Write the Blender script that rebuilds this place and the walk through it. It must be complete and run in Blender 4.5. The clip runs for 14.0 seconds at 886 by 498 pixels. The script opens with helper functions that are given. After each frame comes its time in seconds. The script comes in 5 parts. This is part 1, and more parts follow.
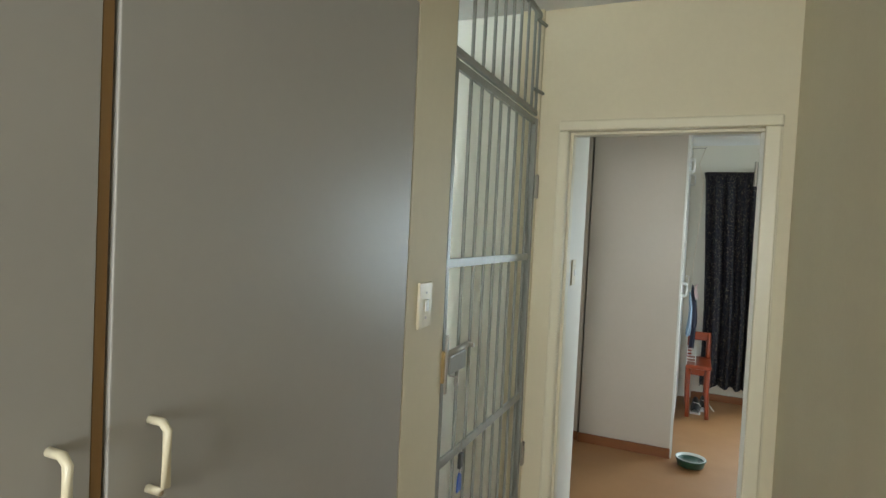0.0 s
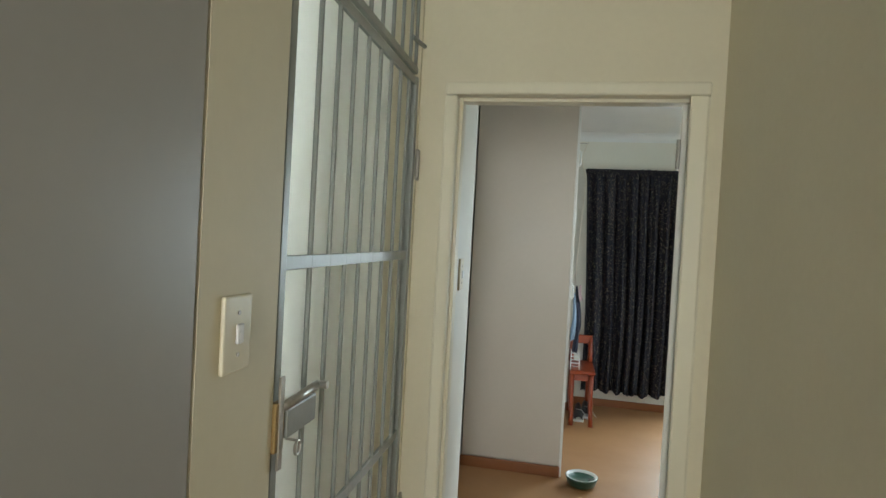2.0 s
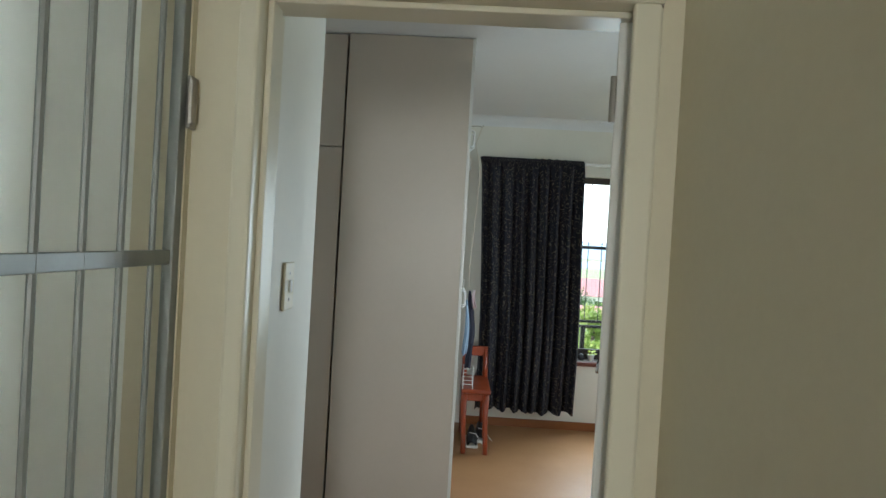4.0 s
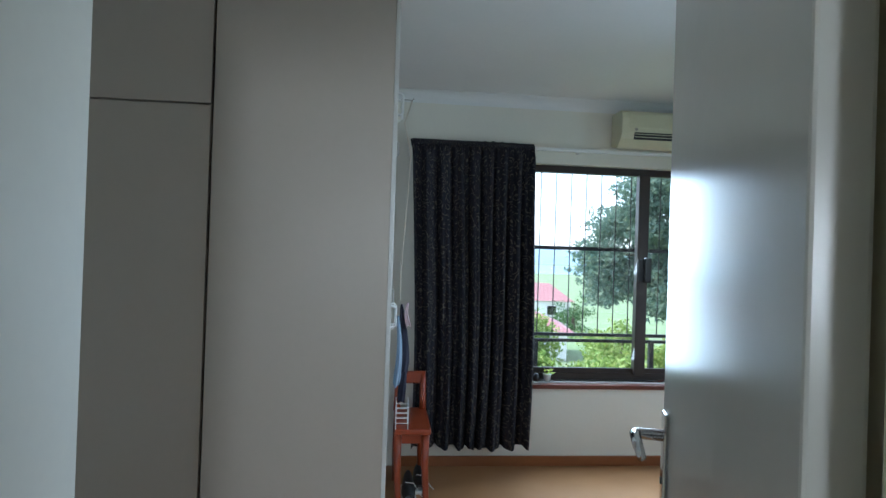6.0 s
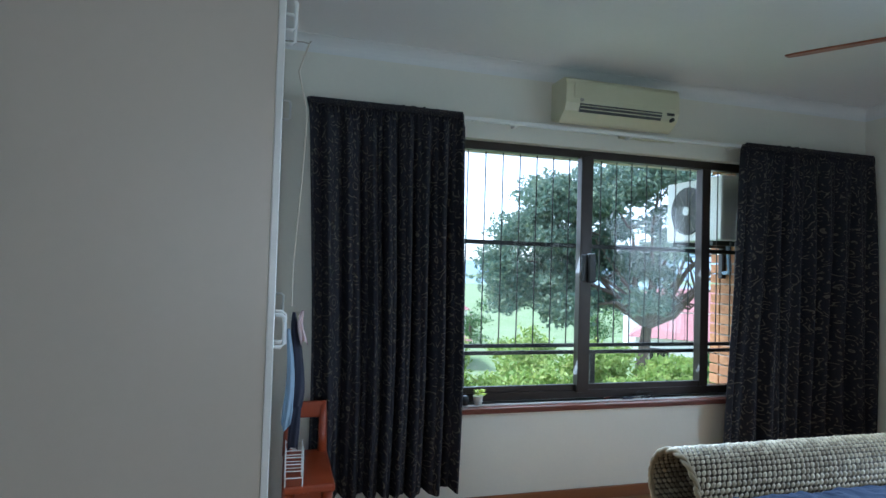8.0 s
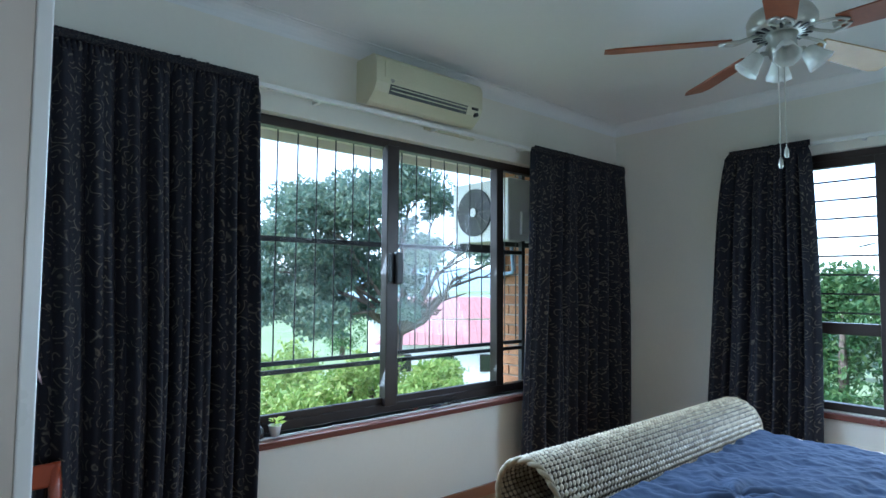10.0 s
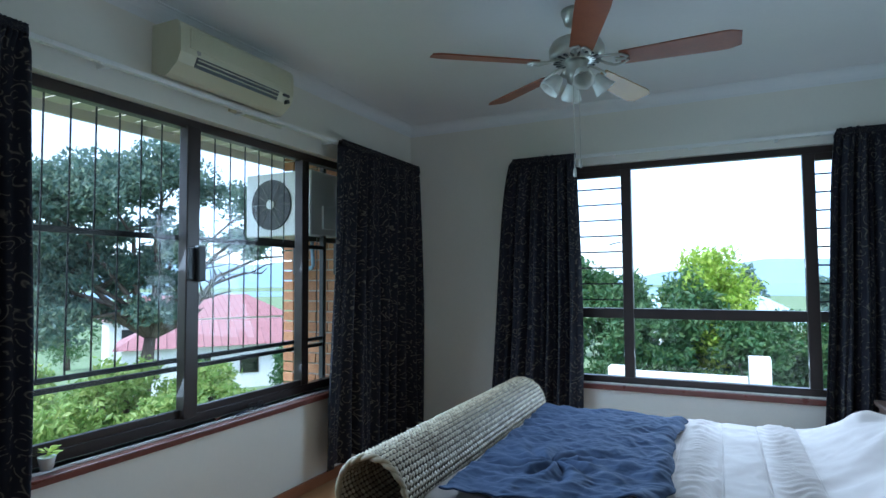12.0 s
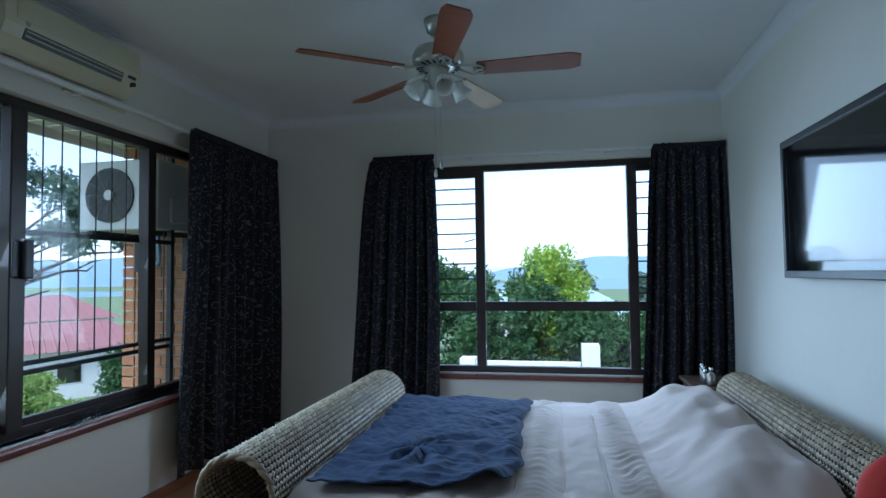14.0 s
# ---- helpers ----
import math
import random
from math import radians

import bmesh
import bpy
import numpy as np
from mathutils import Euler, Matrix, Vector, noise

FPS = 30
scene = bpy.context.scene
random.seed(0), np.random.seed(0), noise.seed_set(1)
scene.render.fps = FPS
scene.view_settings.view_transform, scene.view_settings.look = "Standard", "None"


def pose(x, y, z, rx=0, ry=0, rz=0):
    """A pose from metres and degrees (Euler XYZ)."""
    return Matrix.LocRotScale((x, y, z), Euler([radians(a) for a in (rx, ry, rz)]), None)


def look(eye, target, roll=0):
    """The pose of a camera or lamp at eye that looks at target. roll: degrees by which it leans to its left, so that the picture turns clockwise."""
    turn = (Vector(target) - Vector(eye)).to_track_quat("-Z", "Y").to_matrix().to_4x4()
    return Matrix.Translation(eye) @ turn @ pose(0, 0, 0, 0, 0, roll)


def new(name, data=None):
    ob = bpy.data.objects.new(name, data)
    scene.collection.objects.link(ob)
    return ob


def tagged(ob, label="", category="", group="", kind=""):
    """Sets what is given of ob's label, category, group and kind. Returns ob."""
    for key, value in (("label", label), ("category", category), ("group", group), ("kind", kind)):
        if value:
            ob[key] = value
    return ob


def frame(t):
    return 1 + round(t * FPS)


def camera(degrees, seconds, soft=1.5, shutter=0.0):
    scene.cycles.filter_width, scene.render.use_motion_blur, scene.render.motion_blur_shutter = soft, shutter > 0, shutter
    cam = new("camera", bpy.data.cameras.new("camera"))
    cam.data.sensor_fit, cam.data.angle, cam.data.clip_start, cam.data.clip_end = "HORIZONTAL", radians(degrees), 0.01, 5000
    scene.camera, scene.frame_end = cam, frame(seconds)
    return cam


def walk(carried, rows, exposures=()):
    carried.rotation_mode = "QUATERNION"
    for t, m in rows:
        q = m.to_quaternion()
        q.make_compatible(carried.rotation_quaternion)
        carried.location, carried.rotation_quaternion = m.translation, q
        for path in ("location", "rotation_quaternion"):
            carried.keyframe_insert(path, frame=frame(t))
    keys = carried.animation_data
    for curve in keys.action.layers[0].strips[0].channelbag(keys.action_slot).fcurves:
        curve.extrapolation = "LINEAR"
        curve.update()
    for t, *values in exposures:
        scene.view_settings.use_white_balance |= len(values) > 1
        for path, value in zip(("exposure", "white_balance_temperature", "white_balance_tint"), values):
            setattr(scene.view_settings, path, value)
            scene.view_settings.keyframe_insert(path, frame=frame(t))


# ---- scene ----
cam = camera(75.2, 14.0)
HALL, PASSAGE, NORTH, EAST = 10.5, 28.0, 18.0, 11.5
PATH = [
    (0, (0.288, 0.311, 1.56), (-0.518, 2.141, 1.493), 2.8),
    (0.5, (0.225, 0.439, 1.549), (-0.389, 2.342, 1.5), 2.5),
    (1, (0.187, 0.615, 1.544), (-0.378, 2.533, 1.499), 2.6),
    (1.5, (0.146, 0.758, 1.531), (-0.363, 2.692, 1.488), 2.8),
    (2, (0.115, 0.904, 1.523), (-0.281, 2.864, 1.484), 3.1),
    (2.5, (0.145, 1.083, 1.52), (-0.109, 3.066, 1.488), 3.2),
    (3, (0.195, 1.279, 1.511), (-0.007, 3.269, 1.488), 3.1),
    (3.2, (0.169, 1.362, 1.524), (0.022, 3.356, 1.486), 3.6),
    (5.5, (0.189, 2.392, 1.488), (0.262, 4.391, 1.499), 1.9),
    (6, (0.188, 2.592, 1.481), (0.378, 4.582, 1.493), 1.9),
    (6.5, (0.216, 2.803, 1.489), (0.521, 4.78, 1.504), 2.0),
    (7, (0.198, 3.017, 1.479), (0.579, 4.98, 1.493), 2.0),
    (7.2, (0.217, 3.1, 1.464), (0.618, 5.059, 1.485), 1.9),
    (9.3, (0.181, 3.849, 1.32), (1.169, 5.549, 1.443), 0.9),
    (9.5, (0.151, 3.89, 1.323), (1.23, 5.53, 1.440), 0.7),
    (10, (0.127, 3.988, 1.32), (1.408, 5.464, 1.434), 0.4),
    (10.5, (0.109, 4.089, 1.326), (1.537, 5.411, 1.427), 0.1),
    (11, (0.063, 4.169, 1.321), (1.626, 5.332, 1.426), -0.1),
    (11.5, (0.01, 4.216, 1.33), (1.689, 5.217, 1.427), -0.2),
    (12, (-0.027, 4.237, 1.32), (1.742, 5.084, 1.418), -0.4),
    (12.5, (-0.072, 4.228, 1.324), (1.765, 4.939, 1.418), -0.6),
    (13, (-0.097, 4.239, 1.322), (1.789, 4.815, 1.415), -0.7),
    (13.5, (-0.109, 4.246, 1.318), (1.809, 4.72, 1.407), -0.7),
    (14, (-0.119, 4.257, 1.314), (1.822, 4.638, 1.397), -0.7),
]
EXPOSURES = [(0.0, 1.9, 6150, 5), (3.2, 1.75, 6100, 5), (5.4, 1.45, 5300, 6), (7.2, 1.2, 5150, 6), (9.3, 1.45, 4900, 5), (10.5, 1.4, 4850, 5), (12.5, 0.7, 4800, 5), (14.0, 0.3, 4750, 6)]
walk(cam, [(t, look(eye, target, roll)) for t, eye, target, roll in PATH],
     exposures=EXPOSURES)

# ---- light ----
world = bpy.data.worlds.new("world")
scene.world = world
world.use_nodes = True
wn = world.node_tree
sky = wn.nodes.new("ShaderNodeTexSky")
sky.sky_type, sky.sun_disc = "NISHITA", False
SUN_EL, SUN_ROT = 50.0, 285.0
sky.sun_elevation, sky.sun_rotation = radians(SUN_EL), radians(SUN_ROT)
sky.air_density, sky.dust_density, sky.ozone_density = 1.0, 0.9, 1.0
haze = wn.nodes.new("ShaderNodeHueSaturation")      # thin bright cloud whitens the sky
haze.inputs["Saturation"].default_value, haze.inputs["Value"].default_value = 0.45, 1.5
wn.links.new(sky.outputs[0], haze.inputs["Color"])
wn.links.new(haze.outputs[0], wn.nodes["Background"].inputs[0])
wn.nodes["Background"].inputs[1].default_value = 0.15
sun = new("sun", bpy.data.lights.new("sun", "SUN"))
sun.data.energy, sun.data.angle, sun.data.color = 3.6, radians(12), (1.0, 0.97, 0.92)
az = radians(SUN_ROT)
sun.matrix_world = look((0, 0, 0), (-math.sin(az) * math.cos(radians(SUN_EL)), -math.cos(az) * math.cos(radians(SUN_EL)), -math.sin(radians(SUN_EL))))


def window_light(name, eye, target, sx, sy, watts, colour=(0.84, 0.95, 1.0)):
    """An added area lamp that stands in for daylight."""
    lamp = new(name, bpy.data.lights.new(name, "AREA"))
    lamp.data.shape, lamp.data.size, lamp.data.size_y, lamp.data.energy = "RECTANGLE", sx, sy, watts
    lamp.data.color, lamp.data.spread = colour, radians(135)
    lamp.matrix_world = look(eye, target)
    return lamp


# added lamps just inside both bedroom windows boost the sky's light
for z in (1.05, 1.68):
    window_light("north_window_light", (2.1, 6.51, z), (2.1, 4.55, z - 1.0), 1.75, 0.7, NORTH / 2)
    window_light("east_window_light", (4.16, 4.36, z), (1.95, 4.36, z - 1.15), 1.30, 0.7, EAST / 2)
# added fill lamp before the closed south wall; no window is there
window_light("hall_fill_light", (0.15, -1.95, 1.5), (0.15, 0, 1.4), 0.6, 1.0, HALL, (1.0, 0.98, 0.92))
# added lamp for the passage's daylight; its window is unseen and not built
window_light("passage_window_light", (-0.95, 0.45, 1.9), (-1.0, 2.6, 1.4), 0.7, 1.2, PASSAGE, (0.95, 1.0, 0.97))


# ---- materials ----
def node(nt, kind, **inputs):
    n = nt.nodes.new("ShaderNode" + kind)
    for k, v in inputs.items():
        n.inputs[k.replace("_", " ")].default_value = v
    return n


def mat(name, a, b=None, rough=0.5, metal=0.0, scale=6.0, fine=60.0, bump=0.1, depth=0.002, stretch=(1, 1, 1), spec=0.5, rough_var=0.1, shift=0.0):
    """A surface with stains at one scale and grain at another; shift varies it from piece to piece."""
    m = bpy.data.materials.new(name)
    m.use_nodes = True
    nt = m.node_tree
    p = nt.nodes["Principled BSDF"]
    b = b or tuple(c * 0.86 for c in a)
    co = node(nt, "TexCoord")
    mp = node(nt, "Mapping", Scale=stretch)
    nt.links.new(co.outputs["Object"], mp.inputs[0])
    n1 = node(nt, "TexNoise", Scale=scale, Detail=6.0, Roughness=0.6)
    n2 = node(nt, "TexNoise", Scale=fine, Detail=3.0)
    for n in (n1, n2):
        nt.links.new(mp.outputs[0], n.inputs["Vector"])
    mix = node(nt, "MixRGB")
    mix.inputs[1].default_value, mix.inputs[2].default_value = (*a, 1), (*b, 1)
    add = node(nt, "Math")
    add.operation = "MULTIPLY_ADD"
    nt.links.new(n2.outputs[0], add.inputs[0])
    add.inputs[1].default_value = 0.35
    nt.links.new(n1.outputs[0], add.inputs[2])
    rmp = node(nt, "MapRange", From_Min=0.42, From_Max=0.95)
    nt.links.new(add.outputs[0], rmp.inputs[0])
    fac = rmp.outputs[0]
    if shift:
        oi = node(nt, "ObjectInfo")
        ma = node(nt, "Math")
        ma.operation = "MULTIPLY_ADD"
        nt.links.new(oi.outputs["Random"], ma.inputs[0])
        ma.inputs[1].default_value = shift
        nt.links.new(fac, ma.inputs[2])
        fac = ma.outputs[0]
    nt.links.new(fac, mix.inputs[0])
    nt.links.new(mix.outputs[0], p.inputs["Base Color"])
    rr = node(nt, "MapRange", To_Min=max(rough - rough_var, 0.02), To_Max=min(rough + rough_var, 1))
    nt.links.new(n1.outputs[0], rr.inputs[0])
    nt.links.new(rr.outputs[0], p.inputs["Roughness"])
    p.inputs["Metallic"].default_value = metal
    p.inputs["Specular IOR Level"].default_value = spec
    if bump:
        bp = node(nt, "Bump", Strength=bump, Distance=depth)
        nt.links.new(n2.outputs[0], bp.inputs["Height"])
        nt.links.new(bp.outputs[0], p.inputs["Normal"])
    return m


def leaf_mat(name, a, b, c):
    m = bpy.data.materials.new(name)
    m.use_nodes = True
    nt = m.node_tree
    p = nt.nodes["Principled BSDF"]
    geo = node(nt, "NewGeometry")
    ramp = node(nt, "ValToRGB")
    e = ramp.color_ramp.elements
    e[0].color, e[1].color = (*a, 1), (*c, 1)
    e.new(0.5).color = (*b, 1)
    nt.links.new(geo.outputs["Random Per Island"], ramp.inputs[0])
    nt.links.new(ramp.outputs[0], p.inputs["Base Color"])
    p.inputs["Roughness"].default_value = 0.55
    tr = node(nt, "BsdfTranslucent")
    nt.links.new(ramp.outputs[0], tr.inputs[0])
    ms = node(nt, "MixShader", Fac=0.5)
    nt.links.new(p.outputs[0], ms.inputs[1])
    nt.links.new(tr.outputs[0], ms.inputs[2])
    nt.links.new(ms.outputs[0], nt.nodes["Material Output"].inputs[0])
    return m


def curtain_mat():
    """Near-black navy jacquard with thin pale scrolls."""
    m = mat("curtain_cloth", (0.010, 0.010, 0.016), (0.018, 0.018, 0.026), rough=0.8, scale=5, fine=400, bump=0.3, spec=0.3)
    nt = m.node_tree
    p = nt.nodes["Principled BSDF"]
    co = node(nt, "TexCoord")
    warp = node(nt, "TexNoise", Scale=9.0, Detail=1.0)
    nt.links.new(co.outputs["UV"], warp.inputs["Vector"])
    bend = node(nt, "MixRGB", Fac=0.06)
    nt.links.new(co.outputs["UV"], bend.inputs[1])
    nt.links.new(warp.outputs["Color"], bend.inputs[2])
    cells = node(nt, "TexVoronoi", Scale=17.0, Randomness=0.85)
    nt.links.new(bend.outputs[0], cells.inputs["Vector"])
    k = node(nt, "Math")
    k.operation = "MULTIPLY"
    k.inputs[1].default_value = 6.5
    nt.links.new(cells.outputs["Distance"], k.inputs[0])
    f = node(nt, "Math")
    f.operation = "PINGPONG"
    f.inputs[1].default_value = 1.0
    nt.links.new(k.outputs[0], f.inputs[0])
    r = node(nt, "MapRange", From_Min=0.0, From_Max=0.34, To_Min=1.0, To_Max=0.0)
    nt.links.new(f.outputs[0], r.inputs[0])
    gate = node(nt, "TexNoise", Scale=30.0, Detail=1.0, Distortion=0.6)
    nt.links.new(co.outputs["UV"], gate.inputs["Vector"])
    g2 = node(nt, "MapRange", From_Min=0.46, From_Max=0.53)
    nt.links.new(gate.outputs[0], g2.inputs[0])
    mu = node(nt, "Math")
    mu.operation = "MULTIPLY"
    nt.links.new(r.outputs[0], mu.inputs[0])
    nt.links.new(g2.outputs[0], mu.inputs[1])
    mix = node(nt, "MixRGB")
    old = p.inputs["Base Color"].links[0].from_socket
    nt.links.new(old, mix.inputs[1])
    mix.inputs[2].default_value = (0.15, 0.13, 0.10, 1)
    nt.links.new(mu.outputs[0], mix.inputs[0])
    nt.links.new(mix.outputs[0], p.inputs["Base Color"])
    return m


def glass_mat(name, tint=(1, 1, 1)):
    m = bpy.data.materials.new(name)
    m.use_nodes = True
    nt = m.node_tree
    t = node(nt, "BsdfTransparent", Color=(*tint, 1))
    g = node(nt, "BsdfGlossy", Roughness=0.02)
    lw = node(nt, "LayerWeight", Blend=0.5)
    pw = node(nt, "Math")
    pw.operation = "POWER"
    pw.inputs[1].default_value = 5.0
    nt.links.new(lw.outputs["Facing"], pw.inputs[0])
    fr = node(nt, "MapRange", To_Min=0.025, To_Max=0.7)
    nt.links.new(pw.outputs[0], fr.inputs[0])
    ms = node(nt, "MixShader")
    nt.links.new(fr.outputs[0], ms.inputs[0])
    nt.links.new(t.outputs[0], ms.inputs[1])
    nt.links.new(g.outputs[0], ms.inputs[2])
    nt.links.new(ms.outputs[0], nt.nodes["Material Output"].inputs[0])
    return m


M_WALL = mat("cream_wall_paint", (0.66, 0.60, 0.44), (0.61, 0.55, 0.40), rough=0.62, scale=1.3, fine=45, bump=0.12)
M_ROOM = mat("pale_wall_paint", (0.74, 0.72, 0.64), (0.69, 0.67, 0.60), rough=0.6, scale=1.3, fine=45, bump=0.12)
M_CEIL = mat("white_ceiling_paint", (0.76, 0.77, 0.77), (0.71, 0.72, 0.72), rough=0.75, scale=1.0, fine=50, bump=0.08)
M_PASS = mat("white_passage_paint", (0.82, 0.82, 0.76), (0.78, 0.78, 0.72), rough=0.6, scale=1.3, fine=45, bump=0.1)
M_GLOSS = mat("cream_gloss_paint", (0.70, 0.65, 0.50), (0.68, 0.63, 0.485), rough=0.3, scale=2, fine=30, bump=0.06, rough_var=0.03)
M_DOOR = mat("white_door_paint", (0.72, 0.71, 0.66), (0.68, 0.67, 0.62), rough=0.22, scale=3, fine=25, bump=0.1, depth=0.001)
M_MELA = mat("grey_melamine", (0.35, 0.34, 0.32), (0.33, 0.32, 0.30), rough=0.40, scale=2, fine=40, bump=0.05)
M_PANEL = mat("cream_cupboard_board", (0.58, 0.515, 0.45), (0.545, 0.485, 0.42), rough=0.4, scale=2, fine=40, bump=0.06)
M_WHITE = mat("white_gloss_paint", (0.78, 0.78, 0.76), (0.72, 0.72, 0.70), rough=0.3, scale=5, fine=60, bump=0.06)
M_EDGE = mat("raw_wood_edge", (0.34, 0.21, 0.09), (0.26, 0.15, 0.06), rough=0.5, scale=8, fine=90, stretch=(1, 1, 0.1))
M_FLOOR = mat("orange_brown_floor_covering", (0.36, 0.185, 0.075), (0.30, 0.15, 0.06), rough=0.5, scale=2.2, fine=160, bump=0.25, depth=0.001)
M_SKIRT = mat("varnished_skirting_wood", (0.27, 0.10, 0.035), (0.20, 0.07, 0.025), rough=0.35, scale=6, fine=80, stretch=(0.15, 1, 1))
M_SILL = mat("red_brown_sill_wood", (0.15, 0.045, 0.03), (0.11, 0.03, 0.02), rough=0.3, scale=6, fine=80, stretch=(0.2, 1, 1))
M_FRAME = mat("dark_bronze_aluminium", (0.045, 0.032, 0.028), (0.032, 0.024, 0.021), rough=0.35, metal=0.3, scale=9, fine=120, bump=0.04)
M_BAR = mat("painted_steel_bar", (0.05, 0.05, 0.05), (0.035, 0.035, 0.035), rough=0.5, metal=0.4, bump=0.1)
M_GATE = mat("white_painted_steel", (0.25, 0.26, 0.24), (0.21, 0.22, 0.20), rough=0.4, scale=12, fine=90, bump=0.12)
M_STEEL = mat("worn_steel", (0.42, 0.40, 0.36), (0.30, 0.28, 0.25), rough=0.4, metal=0.85, scale=20, fine=120, bump=0.1)
M_BRASS = mat("worn_brass", (0.40, 0.28, 0.12), (0.26, 0.18, 0.08), rough=0.4, metal=0.7, scale=20, fine=120, bump=0.1)
M_CHROME = mat("chrome", (0.75, 0.75, 0.76), (0.68, 0.68, 0.70), rough=0.12, metal=1.0, scale=20, bump=0.0, rough_var=0.04)
M_PLAS = mat("aged_ivory_plastic", (0.62, 0.60, 0.44), (0.56, 0.54, 0.38), rough=0.42, scale=4, fine=70, bump=0.05)
M_HANDLE = mat("cream_plastic_handle", (0.70, 0.64, 0.48), (0.64, 0.58, 0.43), rough=0.35, scale=10, bump=0.03)
M_BLACK = mat("black_plastic", (0.012, 0.012, 0.013), (0.02, 0.02, 0.02), rough=0.4, scale=15, bump=0.05)
M_SCREEN = mat("black_screen_glass", (0.004, 0.004, 0.005), (0.006, 0.006, 0.007), rough=0.06, scale=3, bump=0.0, rough_var=0.02, spec=0.9)
M_BLADE = mat("red_brown_fan_wood", (0.23, 0.07, 0.022), (0.15, 0.042, 0.014), rough=0.4, scale=5, fine=70, stretch=(1, 1, 1))
M_CANE = mat("light_fan_wood", (0.42, 0.27, 0.09), (0.34, 0.21, 0.07), rough=0.45, scale=5, fine=90)
M_FANMET = mat("brushed_nickel", (0.50, 0.50, 0.44), (0.42, 0.42, 0.37), rough=0.35, metal=0.7, scale=12, fine=100, bump=0.05)
M_FROST = mat("frosted_lamp_glass", (0.72, 0.74, 0.68), (0.64, 0.66, 0.60), rough=0.35, scale=20, fine=80, bump=0.2)
M_WEAVE = mat("seagrass_weave", (0.54, 0.46, 0.31), (0.24, 0.18, 0.10), rough=0.5, scale=45, fine=200, bump=0.3, shift=0.0)
wt = M_WEAVE.node_tree
wp = wt.nodes["Principled BSDF"]
wr = node(wt, "ValToRGB")
wr.color_ramp.elements[0].color, wr.color_ramp.elements[1].color = (0.13, 0.092, 0.052, 1), (0.54, 0.45, 0.30, 1)
wt.links.new(node(wt, "NewGeometry").outputs["Random Per Island"], wr.inputs[0])
wm = node(wt, "MixRGB", Fac=0.6)
wt.links.new(wp.inputs["Base Color"].links[0].from_socket, wm.inputs[1])
wt.links.new(wr.outputs[0], wm.inputs[2])
wt.links.new(wm.outputs[0], wp.inputs["Base Color"])
# darkened copy of the seagrass: shade between strands is put into its colour
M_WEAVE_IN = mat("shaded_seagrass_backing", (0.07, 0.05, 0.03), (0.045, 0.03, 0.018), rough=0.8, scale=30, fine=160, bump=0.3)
M_ROPE = mat("braided_seagrass_rope", (0.38, 0.30, 0.18), (0.22, 0.17, 0.10), rough=0.65, scale=40, fine=200, bump=0.4)
M_DUVET = mat("oatmeal_cotton", (0.60, 0.52, 0.475), (0.55, 0.47, 0.43), rough=0.9, scale=4, fine=500, bump=0.15, spec=0.2)
M_THROW = mat("denim_blue_cotton", (0.058, 0.078, 0.140), (0.042, 0.058, 0.106), rough=0.9, scale=5, fine=500, bump=0.2, spec=0.2)
M_DWOOD = mat("dark_bed_wood", (0.07, 0.04, 0.025), (0.05, 0.028, 0.018), rough=0.5)
M_CHAIR = mat("red_varnished_wood", (0.30, 0.055, 0.015), (0.22, 0.035, 0.01), rough=0.3, scale=7, fine=80, stretch=(1, 1, 0.2))
M_NAVY = mat("navy_cloth", (0.018, 0.02, 0.04), (0.012, 0.013, 0.028), rough=0.9, fine=300)
M_LBLUE = mat("light_blue_cloth", (0.30, 0.40, 0.52), (0.25, 0.34, 0.46), rough=0.9, fine=300)
M_PINK = mat("pale_pink_cloth", (0.62, 0.48, 0.50), (0.52, 0.38, 0.40), rough=0.9, fine=300)
M_RED = mat("red_cloth", (0.50, 0.045, 0.03), (0.42, 0.03, 0.02), rough=0.8, fine=300)
M_GREEN = mat("dark_green_enamel", (0.025, 0.07, 0.045), (0.02, 0.055, 0.035), rough=0.3, bump=0.03)
M_BOWLIN = mat("white_enamel", (0.72, 0.74, 0.72), (0.66, 0.68, 0.66), rough=0.25, bump=0.03)
M_BLUE = mat("blue_plastic_tag", (0.02, 0.10, 0.45), (0.02, 0.08, 0.38), rough=0.35, bump=0.0)
M_CORD = mat("white_cord", (0.70, 0.64, 0.54), (0.62, 0.56, 0.47), rough=0.7, bump=0.05)
M_BRICK = mat("orange_brown_brick", (0.42, 0.22, 0.10), (0.27, 0.125, 0.055), rough=0.85, scale=14, fine=130, bump=0.5, depth=0.004, shift=0.5)
M_MORTAR = mat("grey_mortar", (0.34, 0.30, 0.25), (0.27, 0.24, 0.20), rough=0.95, scale=20, fine=200, bump=0.4)
M_PLASTER = mat("white_plaster", (0.78, 0.76, 0.72), (0.70, 0.68, 0.64), rough=0.85, scale=2, fine=40, bump=0.2)
M_SOFFIT = mat("cream_soffit_board", (0.66, 0.60, 0.50), (0.58, 0.53, 0.44), rough=0.7, scale=3)
M_ROOF = mat("red_roof_sheet", (0.32, 0.15, 0.145), (0.27, 0.12, 0.115), rough=0.6, scale=1.5, fine=20)
M_GREYROOF = mat("pale_blue_roof_sheet", (0.45, 0.55, 0.58), (0.38, 0.48, 0.52), rough=0.6, scale=1.0, fine=12)
M_GRASS = mat("lawn_grass", (0.11, 0.18, 0.055), (0.21, 0.24, 0.13), rough=0.95, scale=0.15, fine=14, bump=0.6, depth=0.03)
